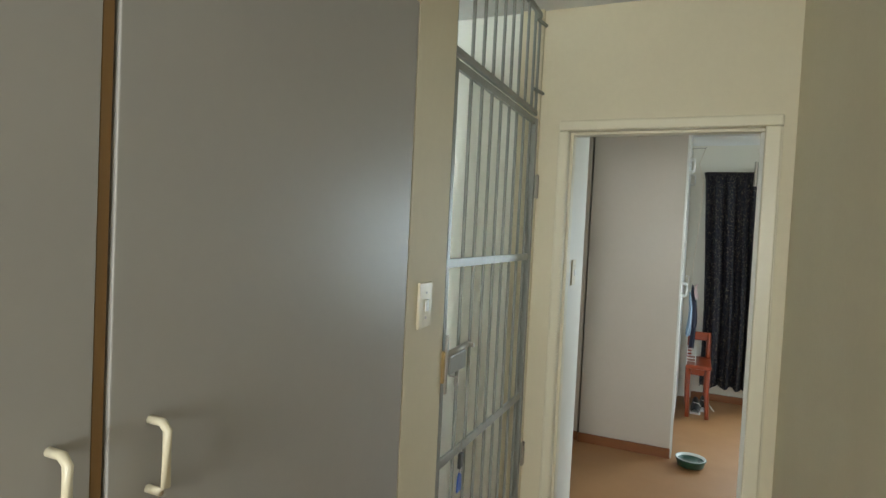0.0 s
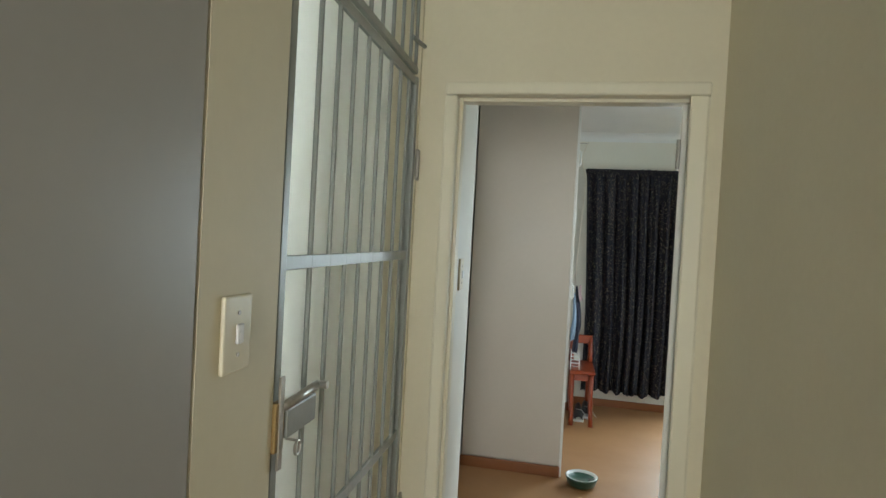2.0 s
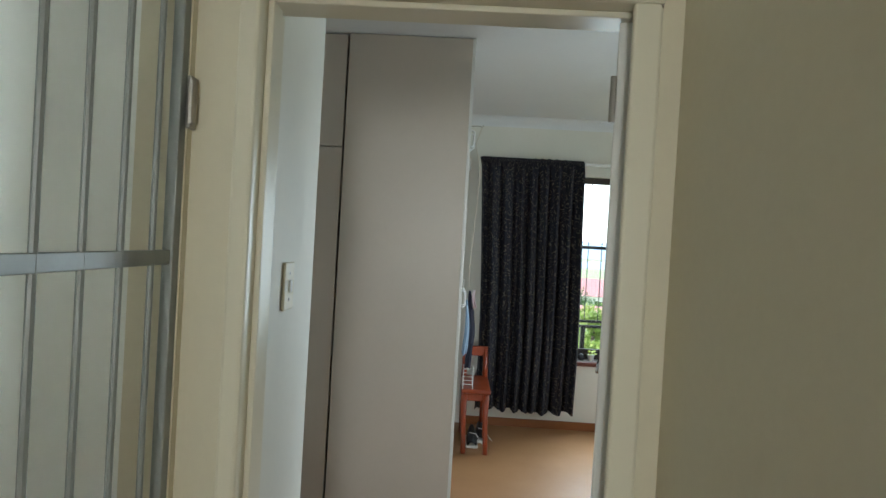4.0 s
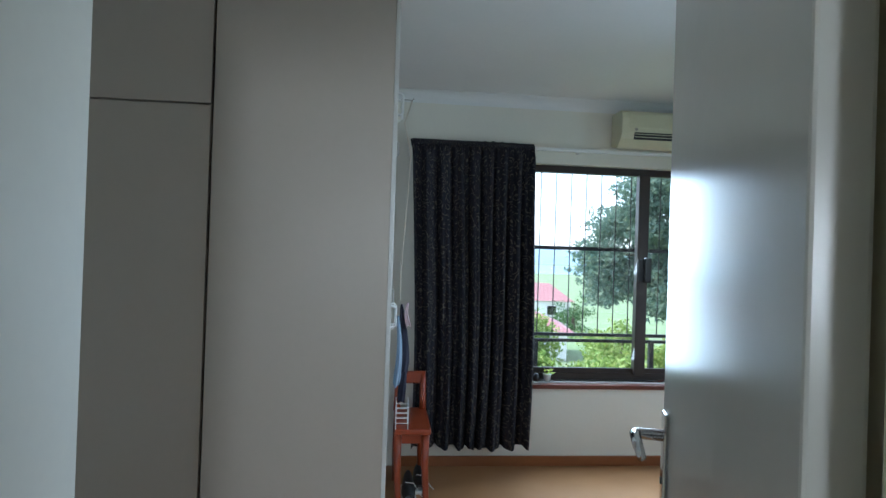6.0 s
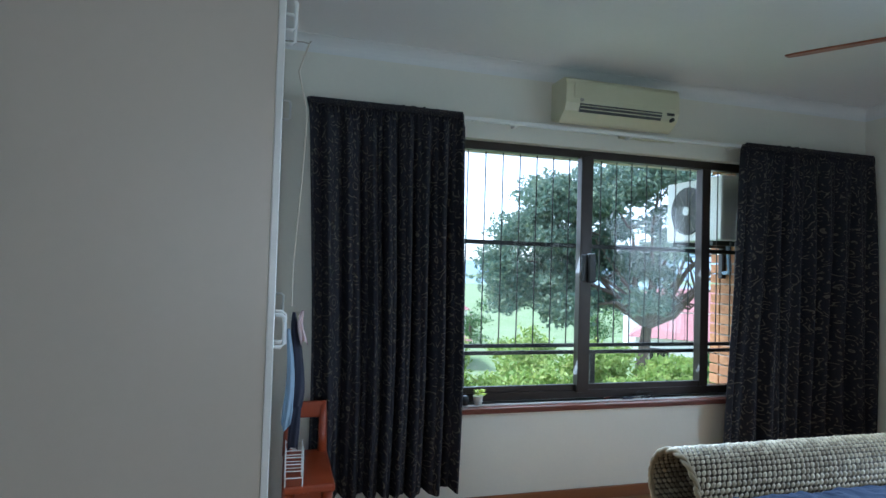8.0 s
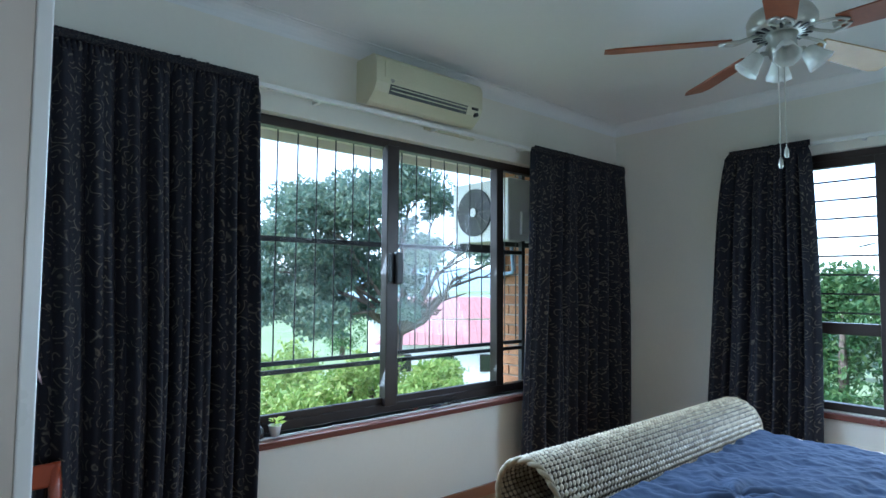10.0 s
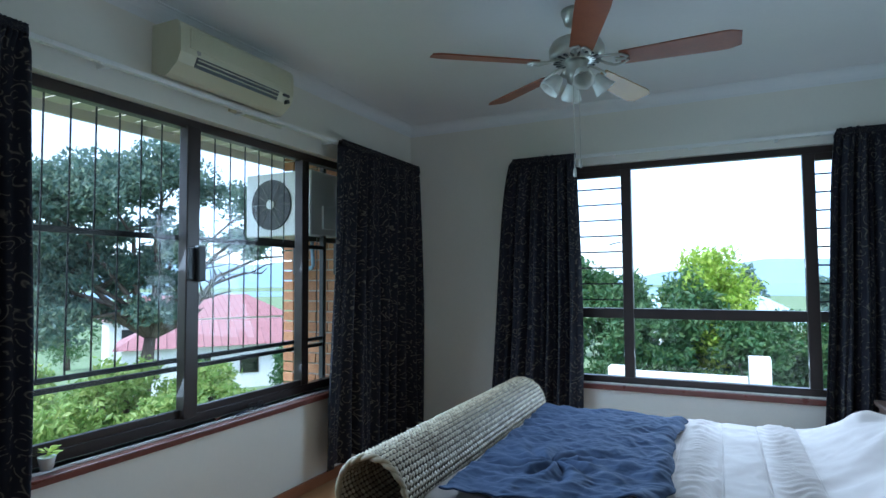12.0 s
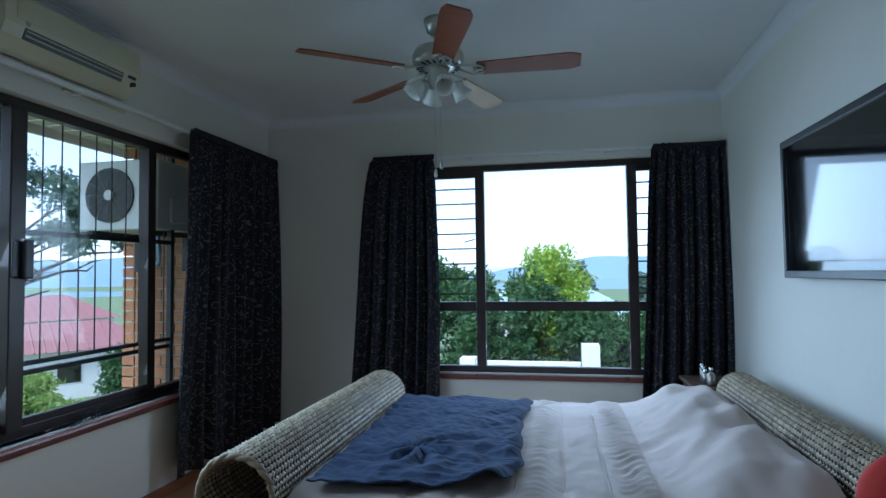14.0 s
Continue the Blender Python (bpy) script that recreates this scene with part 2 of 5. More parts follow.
M_PAVE = mat("pale_paving", (0.42, 0.41, 0.40), (0.36, 0.35, 0.34), rough=0.9, scale=1.0, fine=20)
M_BARK = mat("grey_brown_bark", (0.15, 0.115, 0.09), (0.08, 0.06, 0.045), rough=0.95, scale=8, fine=40, stretch=(1, 1, 0.25), bump=0.6, depth=0.02)
# distance haze is mixed into the hills' own blue-grey colour
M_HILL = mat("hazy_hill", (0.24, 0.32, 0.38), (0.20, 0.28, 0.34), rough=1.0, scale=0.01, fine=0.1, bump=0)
# leaf greens lightened so the colour itself carries the hazy veil
M_LEAF_DK = leaf_mat("hazed_gum_leaves", (0.09, 0.15, 0.12), (0.14, 0.20, 0.15), (0.21, 0.26, 0.16))
M_LEAF_MID = leaf_mat("hedge_leaves", (0.045, 0.11, 0.035), (0.075, 0.15, 0.05), (0.13, 0.20, 0.06))
M_LEAF_LT = leaf_mat("lime_leaves", (0.22, 0.36, 0.03), (0.38, 0.50, 0.05), (0.52, 0.60, 0.10))
M_LEAF_YG = leaf_mat("yellow_green_leaves", (0.16, 0.26, 0.05), (0.26, 0.36, 0.08), (0.38, 0.44, 0.12))
M_CURT = curtain_mat()
M_GLASS = glass_mat("window_glass")


# ---- building helpers ----
def link_mesh(name, bm, material, smooth=False):
    me = bpy.data.meshes.new(name)
    bm.to_mesh(me)
    bm.free()
    me.materials.append(material)
    if smooth:
        me.shade_smooth()
    return new(name, me)


def adopt(ob, parent):
    ob.parent = parent
    base = parent
    off = Vector()
    while base is not None:
        off += Vector(base.location)
        base = base.parent
    ob.location = Vector(ob.location) - off
    return ob


def part(name, bm, material, parent, label="", smooth=False):
    ob = link_mesh(name, bm, material, smooth)
    adopt(ob, parent)
    return tagged(ob, label) if label else ob


def thing(name, at, label, category, group="", kind=""):
    ob = new(name)
    ob.location = at
    ob.empty_display_size = 0.1
    return tagged(ob, label, category, group, kind)


def solid(name, bm, material, label="", category="", kind="", smooth=False, group=""):
    return tagged(link_mesh(name, bm, material, smooth), label, category, group, kind)


def box(x0, y0, z0, x1, y1, z1, bevel=0.0, bm=None, seg=2):
    own = bmesh.new()
    bmesh.ops.create_cube(own, size=1.0)
    for v in own.verts:
        v.co = Vector(((x0 + x1) / 2 + v.co.x * (x1 - x0), (y0 + y1) / 2 + v.co.y * (y1 - y0), (z0 + z1) / 2 + v.co.z * (z1 - z0)))
    if bevel:
        bmesh.ops.bevel(own, geom=own.edges[:], offset=bevel, segments=seg, affect="EDGES", profile=0.5)
    return join(bm, own)


def join(bm, own):
    if bm is None:
        return own
    me = bpy.data.meshes.new("tmp")
    own.to_mesh(me)
    own.free()
    bm.from_mesh(me)
    bpy.data.meshes.remove(me)
    return bm


def tube(points, r, bm=None, sides=8, closed=False):
    """A round rod along points; r is one radius or one for each point."""
    own = bmesh.new()
    pts = [Vector(p) for p in points]
    rs = [r] * len(pts) if not isinstance(r, (list, tuple)) else r
    rings = []
    up = Vector((0.13, 0.21, 0.97))
    for i, p in enumerate(pts):
        d = (pts[min(i + 1, len(pts) - 1)] - pts[max(i - 1, 0)]).normalized()
        if closed:
            d = (pts[(i + 1) % len(pts)] - pts[i - 1]).normalized()
        u = d.cross(up if abs(d.dot(up)) < 0.95 else Vector((1, 0, 0))).normalized()
        w = d.cross(u)
        rings.append([own.verts.new(p + (u * math.cos(a) + w * math.sin(a)) * rs[i]) for a in [2 * math.pi * k / sides for k in range(sides)]])
    n = len(rings)
    for i in range(n if closed else n - 1):
        a, b = rings[i], rings[(i + 1) % n]
        for k in range(sides):
            own.faces.new((a[k], a[(k + 1) % sides], b[(k + 1) % sides], b[k]))
    if not closed:
        own.faces.new(rings[0][::-1])
        own.faces.new(rings[-1])
    bmesh.ops.recalc_face_normals(own, faces=own.faces[:])
    return join(bm, own)


def lathe(profile, at, sides=24, bm=None):
    """A turned shape: profile is (radius, height) pairs about an upright axis."""
    own = bmesh.new()
    rings = [[own.verts.new((at[0] + r * math.cos(2 * math.pi * k / sides), at[1] + r * math.sin(2 * math.pi * k / sides), at[2] + h)) for k in range(sides)] for r, h in profile]
    for a, b in zip(rings, rings[1:]):
        for k in range(sides):
            own.faces.new((a[k], a[(k + 1) % sides], b[(k + 1) % sides], b[k]))
    own.faces.new(rings[0][::-1])
    own.faces.new(rings[-1])
    bmesh.ops.recalc_face_normals(own, faces=own.faces[:])
    return join(bm, own)


def prism(outline, axis, a, b, bm=None):
    """An outline of (u, v) drawn out along axis 'x' (u=y, v=z) or 'y' (u=x, v=z) from a to b."""
    own = bmesh.new()
    put = (lambda u, v, w: (w, u, v)) if axis == "x" else (lambda u, v, w: (u, w, v))
    ra = [own.verts.new(put(u, v, a)) for u, v in outline]
    rb = [own.verts.new(put(u, v, b)) for u, v in outline]
    n = len(outline)
    for k in range(n):
        own.faces.new((ra[k], ra[(k + 1) % n], rb[(k + 1) % n], rb[k]))
    own.faces.new(ra[::-1])
    own.faces.new(rb)
    bmesh.ops.recalc_face_normals(own, faces=own.faces[:])
    return join(bm, own)


def sheet(nu, nv, f):
    """A grid surface f(u, v) with u, v from 0 to 1."""
    bm = bmesh.new()
    uv = bm.loops.layers.uv.new("map")
    g = [[bm.verts.new(f(i / nu, j / nv)) for j in range(nv + 1)] for i in range(nu + 1)]
    for i in range(nu):
        for j in range(nv):
            face = bm.faces.new((g[i][j], g[i + 1][j], g[i + 1][j + 1], g[i][j + 1]))
            for loop, (a, b) in zip(face.loops, ((i, j), (i + 1, j), (i + 1, j + 1), (i, j + 1))):
                loop[uv].uv = (a / nu, b / nv)
    return bm


def thicken(ob, t):
    m = ob.modifiers.new("thickness", "SOLIDIFY")
    m.thickness, m.offset = t, -1
    return ob


# ---- large structure ----
CEIL = 2.59
XW, XE = -1.30, 4.24          # bedroom west limit and east wall face
YS, YN = 3.08, 6.58           # bedroom south and north wall faces
DOOR_L, DOOR_R, DOOR_T = -0.27, 0.51, 2.035

solid("floor", box(-1.5, -2.1, -0.2, XE + 0.25, YN + 0.25, 0.0), M_FLOOR, "orange-brown floor covering running through hall and bedroom", "floor", "structure")
solid("ceiling", box(-1.5, -2.1, CEIL, XE + 0.25, YN + 0.25, CEIL + 0.15), M_CEIL, "flat white painted ceiling", "ceiling", "structure")

# hall
bm = box(-0.52, 1.675, 0, -0.41, 1.925, CEIL)
box(-0.52, 2.918, 0, -0.41, 2.94, CEIL, bm=bm)
box(-0.52, -2.0, 2.42, -0.41, 1.675, CEIL, bm=bm)
solid("wall_hall_west", bm, M_WALL, "cream painted hall wall beside the barred gate", "wall", "structure")
solid("wall_hall_east", box(0.62, -2.0, 0, 0.80, 2.94, CEIL), M_WALL, "plain cream painted hall wall", "wall", "structure")
solid("wall_hall_south", box(-1.1, -2.1, 0, 0.80, -2.0, CEIL), M_WALL, "plain cream wall closing the hall", "wall", "structure")
# passage behind the gate
solid("wall_passage", box(-1.5, 0.4, 0, -1.35, 3.04, CEIL), M_PASS, "bright white passage wall behind the gate", "wall", "structure")
solid("wall_passage_south", box(-1.35, 0.3, 0, -1.04, 0.4, CEIL), M_PASS, "white wall closing the passage", "wall", "structure")
solid("wall_passage_north", box(-1.35, 2.94, 0, -0.52, 3.04, CEIL), M_PASS, "white wall closing the passage", "wall", "structure")

# wall between hall and bedroom, with the doorway through it
bm = box(-0.52, 2.94, 0, DOOR_L - 0.03, YS, CEIL)
box(DOOR_L - 0.03, 2.94, DOOR_T + 0.03, DOOR_R + 0.065, YS, CEIL, bm=bm)
box(DOOR_R + 0.065, 2.94, 0, 0.95, YS, CEIL, bm=bm)
solid("wall_south", bm, M_WALL, "cream wall over and beside the bedroom doorway", "wall", "structure")
solid("wall_bed_head", box(0.95, 2.94, 0, XE, YS, CEIL), M_ROOM, "pale painted wall behind the bed head", "wall", "structure")
solid("wall_entry_west", box(-0.46, YS, 0, -0.285, 3.54, CEIL), M_ROOM, "pale painted wall just inside the bedroom door", "wall", "structure")
solid("wall_west", box(-1.5, 3.04, 0, -1.3, YN + 0.25, CEIL), M_ROOM, "plain wall behind the wardrobe", "wall", "structure")

# north wall with window
AX0, AX1, AZ0, AZ1 = 0.55, 3.75, 0.595, 2.135
bm = box(-1.3, YN, 0, AX0, YN + 0.24, CEIL)
box(AX1, YN, 0, XE + 0.25, YN + 0.24, CEIL, bm=bm)
box(AX0, YN, 0, AX1, YN + 0.24, AZ0, bm=bm)
box(AX0, YN, AZ1, AX1, YN + 0.24, CEIL, bm=bm)
solid("wall_north", bm, M_ROOM, "pale painted bedroom wall with wide sliding window", "wall", "structure")
# east wall with window
BY0, BY1, BZ0, BZ1 = 3.30, 5.36, 0.555, 2.145
bm = box(XE, 2.94, 0, XE + 0.22, BY0, CEIL)
box(XE, BY1, 0, XE + 0.22, YN, CEIL, bm=bm)
box(XE, BY0, 0, XE + 0.22, BY1, BZ0, bm=bm)
box(XE, BY0, BZ1, XE + 0.22, BY1, CEIL, bm=bm)
solid("wall_east", bm, M_ROOM, "pale painted bedroom wall with louvred window", "wall", "structure")


def cove(name, axis, a, b, wall, sign):
    s = 0.075
    pts = [(wall, CEIL), (wall, CEIL - s)]
    for k in range(1, 6):
        t = math.pi / 2 * k / 6
        pts.append((wall + sign * s * (1 - math.cos(t)), CEIL - s + s * math.sin(t)))
    pts.append((wall + sign * s, CEIL - 0.004))
    pts.append((wall + sign * s, CEIL))
    solid(name, prism(pts, axis, a, b), M_CEIL, "white plaster cornice between wall and ceiling", "cornice", "structure", smooth=False)


cove("trim_cornice_north", "x", -1.3, XE, YN, -1)
cove("trim_cornice_south", "x", 0.95, XE, YS, 1)
cove("trim_cornice_east", "y", YS, YN, XE, -1)


def skirting(name, x0, y0, x1, y1):
    solid(name, box(x0, y0, 0.0, x1, y1, 0.07, 0.004), M_SKIRT, "varnished red-brown wooden skirting board", "skirting board", "structure")


skirting("baseboard_north", 0.32, YN - 0.016, XE, YN)
skirting("baseboard_east", XE - 0.016, YS, XE, YN - 0.016)
skirting("baseboard_south", 0.96, YS, XE - 0.016, YS + 0.016)
skirting("baseboard_wardrobe", -0.46, 4.715, 0.195, 4.731)


# ---- windows ----
def window_a():
    w = thing("window_1", (2.1, YN + 0.09, AZ0), "dark bronze sliding window with fixed side light", "window", kind="structure")
    y0, y1 = YN + 0.06, YN + 0.12
    f = 0.05
    bm = box(AX0, y0, AZ0, AX1, y1, AZ0 + f, 0.004)
    box(AX0, y0, AZ1 - f, AX1, y1, AZ1, 0.004, bm)
    box(AX0, y0, AZ0 + f, AX0 + f, y1, AZ1 - f, 0.004, bm)
    box(AX1 - f, y0, AZ0 + f, AX1, y1, AZ1 - f, 0.004, bm)
    part("window_frame", bm, M_FRAME, w)
    part("mullion", box(2.90, y0 - 0.004, AZ0 + f, 2.965, y1, AZ1 - f, 0.004), M_FRAME, w)
    part("meeting_stile", box(1.99, y0 - 0.03, AZ0 + f - 0.01, 2.07, y1 - 0.03, AZ1 - f + 0.01, 0.005), M_FRAME, w)
    for x0, x1, yy in ((AX0 + f, 2.0, y0 + 0.012), (2.06, 2.905, y0 + 0.035), (2.96, AX1 - f, y0 + 0.035)):
        p = part("pane", box(x0, yy, AZ0 + f, x1, yy + 0.005, AZ1 - f), M_GLASS, w)
        p.visible_shadow = False
    latch = part("latch", box(2.035, y0 - 0.062, 1.31, 2.085, y0 - 0.03, 1.49, 0.008), M_BLACK, w, "black pull latch on the meeting stile")
    part("latch_plate", box(1.995, y0 - 0.04, 1.32, 2.035, y0 - 0.03, 1.48, 0.003), M_BLACK, latch)
    part("sash_rail", box(AX0 + f, y0 + 0.002, AZ0 + f, 2.9, y0 + 0.03, AZ0 + f + 0.035, 0.003), M_FRAME, w)
    return w


window_a()

sill = thing("window_sill", (2.1, YN, AZ0 - 0.04), "dark red-brown varnished sill under the sliding window", "window sill", kind="structure")
part("sill_board", box(AX0 - 0.05, YN - 0.05, AZ0 - 0.045, AX1 + 0.05, YN + 0.06, AZ0 - 0.012, 0.006), M_SILL, sill)
# white strip stands in for the bright highlights on the sill's top
part("sill_highlight", box(AX0, YN - 0.002, AZ0 - 0.012, AX1, YN + 0.058, AZ0, 0.002), M_WHITE, sill, "white strip painted as the highlight along the sill top")


def burglar_grille():
    g = thing("burglar_grille", (2.1, 6.86, 0.6), "dark steel burglar bars fixed outside the sliding window", "security grille")
    y = 6.86
    for z, r in ((1.545, 0.014), (0.89, 0.012), (0.845, 0.012)):
        part("rail", box(AX0, y - r, z - r, 3.42, y + r, z + r, 0.002), M_BAR, g)
    for x in (1.32, 2.23, 3.40):
        part("post", box(x - 0.018, y - 0.018, 0.55, x + 0.018, y + 0.018, 0.85, 0.003), M_BAR, g)
    part("post", box(3.385, y - 0.018, 0.85, 3.42, y + 0.018, 2.2, 0.003), M_BAR, g)
    x = 0.62
    while x < 3.38:
        part("bar", tube([(x, y, 0.89), (x, y, 2.25)], 0.0042, sides=6), M_BAR, g)
        x += 0.118
    return g


burglar_grille()


def window_b():
    w = thing("window_2", (XE + 0.07, 4.3, BZ0), "dark bronze window with large pane and side louvres", "window", kind="structure")
    x0, x1 = XE + 0.05, XE + 0.11
    f = 0.045
    bm = box(x0, BY0, BZ0, x1, BY1, BZ0 + f, 0.004)
    box(x0, BY0, BZ1 - f, x1, BY1, BZ1, 0.004, bm)
    box(x0, BY0, BZ0 + f, x1, BY0 + f, BZ1 - f, 0.004, bm)
    box(x0, BY1 - f, BZ0 + f, x1, BY1, BZ1 - f, 0.004, bm)
    part("window_frame", bm, M_FRAME, w)
    for y in (3.70, 4.83):
        part("mullion", box(x0 - 0.004, y - 0.035, BZ0 + f, x1, y + 0.035, BZ1 - f, 0.004), M_FRAME, w)
    for a, b in ((BY0 + f, 3.665), (3.735, 4.795), (4.865, BY1 - f)):
        part("transom", box(x0 - 0.002, a, 1.02, x1, b, 1.09, 0.004), M_FRAME, w)
        p = part("pane", box(x0 + 0.02, a, BZ0 + f, x0 + 0.025, b, 1.02), M_GLASS, w)
        p.visible_shadow = False
    p = part("pane", box(x0 + 0.02, 3.735, 1.09, x0 + 0.025, 4.795, BZ1 - f), M_GLASS, w)
    p.visible_shadow = False
    for a, b in ((BY0 + f, 3.665), (4.865, BY1 - f)):
        part("louvre_head", box(x0, a, BZ1 - f - 0.045, x1 - 0.01, b, BZ1 - f, 0.003), M_FRAME, w)
        for k in range(8):
            z = 1.15 + k * 0.117
            m = pose(x0 + 0.03, 0, z, 0, 14, 0)
            bm = box(-0.002, a, 0.0, 0.003, b, 0.112)
            bm.transform(m)
            p = part("louvre", bm, M_GLASS, w)
            p.visible_shadow = False
            part("louvre_edge", tube([(x0 + 0.028, a, z), (x0 + 0.028, b, z)], 0.006, sides=6), M_BAR, p)
        part("crank", tube([(x0 - 0.02, a + 0.02, 1.53), (x0 - 0.05, a + 0.09, 1.56)] if a < 4 else [(x0 - 0.02, a + 0.005, 1.57), (x0 - 0.05, a + 0.08, 1.55)], 0.005, sides=6), M_BLACK, w)
    return w


window_b()
sill = thing("window_sill", (XE, 4.3, BZ0 - 0.04), "red-brown varnished sill under the louvred window", "window sill", kind="structure")
part("sill_board", box(XE - 0.04, BY0 - 0.04, BZ0 - 0.04, XE + 0.05, BY1 + 0.04, BZ0 - 0.004, 0.006), M_SILL, sill)


# ---- curtains ----
def curtain_track(name, x0, y0, x1, y1, z):
    t = thing(name, ((x0 + x1) / 2, (y0 + y1) / 2, z), "slim white curtain track screwed to the wall", "curtain track", "curtain tracks")
    part("rail", box(x0, y0, z, x1, y1, z + 0.022, 0.003), M_WHITE, t)
    for k in range(5):
        u = (k + 0.5) / 5
        px, py = x0 + (x1 - x0) * u, y0 + (y1 - y0) * u
        if x1 - x0 > y1 - y0:
            part("bracket", box(px - 0.012, y1, z - 0.004, px + 0.012, YN, z + 0.03, 0.003), M_WHITE, t)
        else:
            part("bracket", box(x1, py - 0.012, z - 0.004, XE, py + 0.012, z + 0.03, 0.003), M_WHITE, t)


curtain_track("curtain_track", 0.36, YN - 0.09, 4.18, YN - 0.06, 2.212)
curtain_track("curtain_track", XE - 0.09, 3.12, XE - 0.06, 5.66, 2.185)


def curtain(axis, a0, a1, b0, b1, top, bottom, wall, folds, seed, label):
    """A gathered curtain: a0..a1 along its top, b0..b1 along its foot, hanging before a wall."""
    rnd = random.Random(seed)
    ph = [rnd.uniform(0, 6.28) for _ in range(6)]
    off = 0.11

    def f(u, v):
        hem = bottom + 0.012 * math.sin(u * folds * 5.1 + ph[0]) + 0.01 * math.sin(u * 9 + ph[1])
        head = top + 0.006 * math.sin(u * folds * 6.28 * 1.7) + 0.008 * math.sin(u * 7 + ph[4])
        z = head + (hem - head) * v
        s = v ** 0.5
        along = (a0 + (a1 - a0) * u) * (1 - s) + (b0 + (b1 - b0) * u) * s
        along += 0.012 * math.sin(v * 5 + ph[2]) * s + 0.02 * math.sin(u * 8.3 + ph[1]) * (b1 - b0)
        amp = 0.014 + 0.022 * (1 - math.exp(-5 * v))
        w = math.sin(u * folds * 6.283 + ph[3] + 0.8 * math.sin(v * 2.2 + u * 7)) + 0.45 * math.sin(u * folds * 14.1 + ph[5])
        d = off + amp * w + 0.01 * math.sin(v * 4 + u * 11)
        if v < 0.035:
            d = off + 0.012 * math.sin(u * folds * 40)
        return (along, wall - d, z) if axis == "x" else (wall - d, along, z)

    bm = sheet(220, 56, f)
    uv = bm.loops.layers.uv.active
    w, h = abs(a1 - a0) * 1.7, top - bottom
    for face in bm.faces:
        for loop in face.loops:
            loop[uv].uv = (loop[uv].uv[0] * w + seed, loop[uv].uv[1] * h)
    mid = ((a0 + a1) / 2, wall - off, bottom) if axis == "x" else (wall - off, (a0 + a1) / 2, bottom)
    c = thing("curtain", mid, label, "curtain", "bedroom curtains")
    thicken(part("cloth", bm, M_CURT, c, smooth=True), 0.004)
    hd = sheet(120, 2, lambda u, v: ((a0 + (a1 - a0) * u, wall - off - 0.02 - 0.006 * math.sin(u * folds * 40), top - 0.03 + 0.035 * v) if axis == "x" else (wall - off - 0.02 - 0.006 * math.sin(u * folds * 40), a0 + (a1 - a0) * u, top - 0.03 + 0.035 * v)))
    thicken(part("heading_tape", hd, M_CURT, c, "gathered heading", smooth=True), 0.004)
    return c


curtain("x", 0.33, 1.16, 0.40, 1.17, 2.237, 0.16, YN, 8, 1, "dark navy patterned curtain drawn beside the wardrobe")
curtain("x", 3.07, 4.16, 2.95, 4.19, 2.235, 0.13, YN, 8, 2, "dark navy patterned curtain gathered near the room corner")
curtain("y", 5.63, 5.15, 5.84, 5.12, 2.21, 0.14, XE, 6, 3, "dark navy patterned curtain gathered beside the louvres")
curtain("y", 3.57, 3.10, 3.70, 3.09, 2.20, 0.14, XE, 6, 4, "dark navy patterned curtain gathered near the bed head")


# ---- hall things ----
def door_frame():
    d = thing("door_1", (0.3, 2.94, 0), "cream painted door frame around the bedroom doorway", "door frame", kind="structure")
    part("jamb", box(DOOR_L - 0.045, 2.92, 0, DOOR_L, YS + 0.015, DOOR_T, 0.008), M_GLOSS, d)
    jamb = part("jamb", box(DOOR_R, 2.92, 0, DOOR_R + 0.058, 2.938, DOOR_T, 0.006), M_GLOSS, d)
    part("rebate", box(DOOR_R + 0.045, 2.938, 0, DOOR_R + 0.065, YS + 0.015, DOOR_T, 0.003), M_GLOSS, jamb)
    part("lintel", box(DOOR_L - 0.045, 2.92, DOOR_T, DOOR_R + 0.065, YS + 0.015, DOOR_T + 0.045, 0.008), M_GLOSS, d)
    part("door_stop", box(DOOR_L, 2.97, 0, DOOR_L + 0.014, 3.03, DOOR_T, 0.003), M_GLOSS, d)
    part("door_stop", box(DOOR_L + 0.014, 2.97, DOOR_T - 0.014, DOOR_R + 0.044, 3.03, DOOR_T, 0.003), M_GLOSS, d)


door_frame()


DOOR_SWING = -19.5


def door_leaf():
    """The open leaf, hinged on the east jamb."""
    d = thing("door_2", (0.498, 2.992, 0.01), "white painted flush door standing open into the bedroom", "door", kind="structure")
    m = pose(0.498, 2.992, 0, 0, 0, DOOR_SWING)      # leaf runs along local +y, its hall face towards -x

    def p(name, bm, material, parent, label="", smooth=False):
        bm.transform(m)
        return part(name, bm, material, parent, label, smooth)

    leaf = p("leaf", box(0.0, 0.0, 0.012, 0.044, 0.75, 2.02, 0.004), M_DOOR, d)
    h = p("door_handle", box(-0.008, 0.672, 1.02, 0.0, 0.714, 1.19, 0.004), M_CHROME, d, "chrome lever handle on a long plate")
    lever = tube([(-0.008, 0.693, 1.145), (-0.05, 0.693, 1.145), (-0.058, 0.685, 1.145), (-0.058, 0.65, 1.142), (-0.055, 0.585, 1.135)], [0.011, 0.011, 0.011, 0.01, 0.008], sides=10)
    p("lever", lever, M_CHROME, h, smooth=True)
    p("keyhole", tube([(-0.0085, 0.693, 1.06), (-0.0105, 0.693, 1.06)], 0.007), M_BLACK, h)
    for z in (0.25, 1.8):
        p("hinge", tube([(-0.004, -0.006, z), (-0.004, -0.006, z + 0.1)], 0.007), M_STEEL, d)


door_leaf()


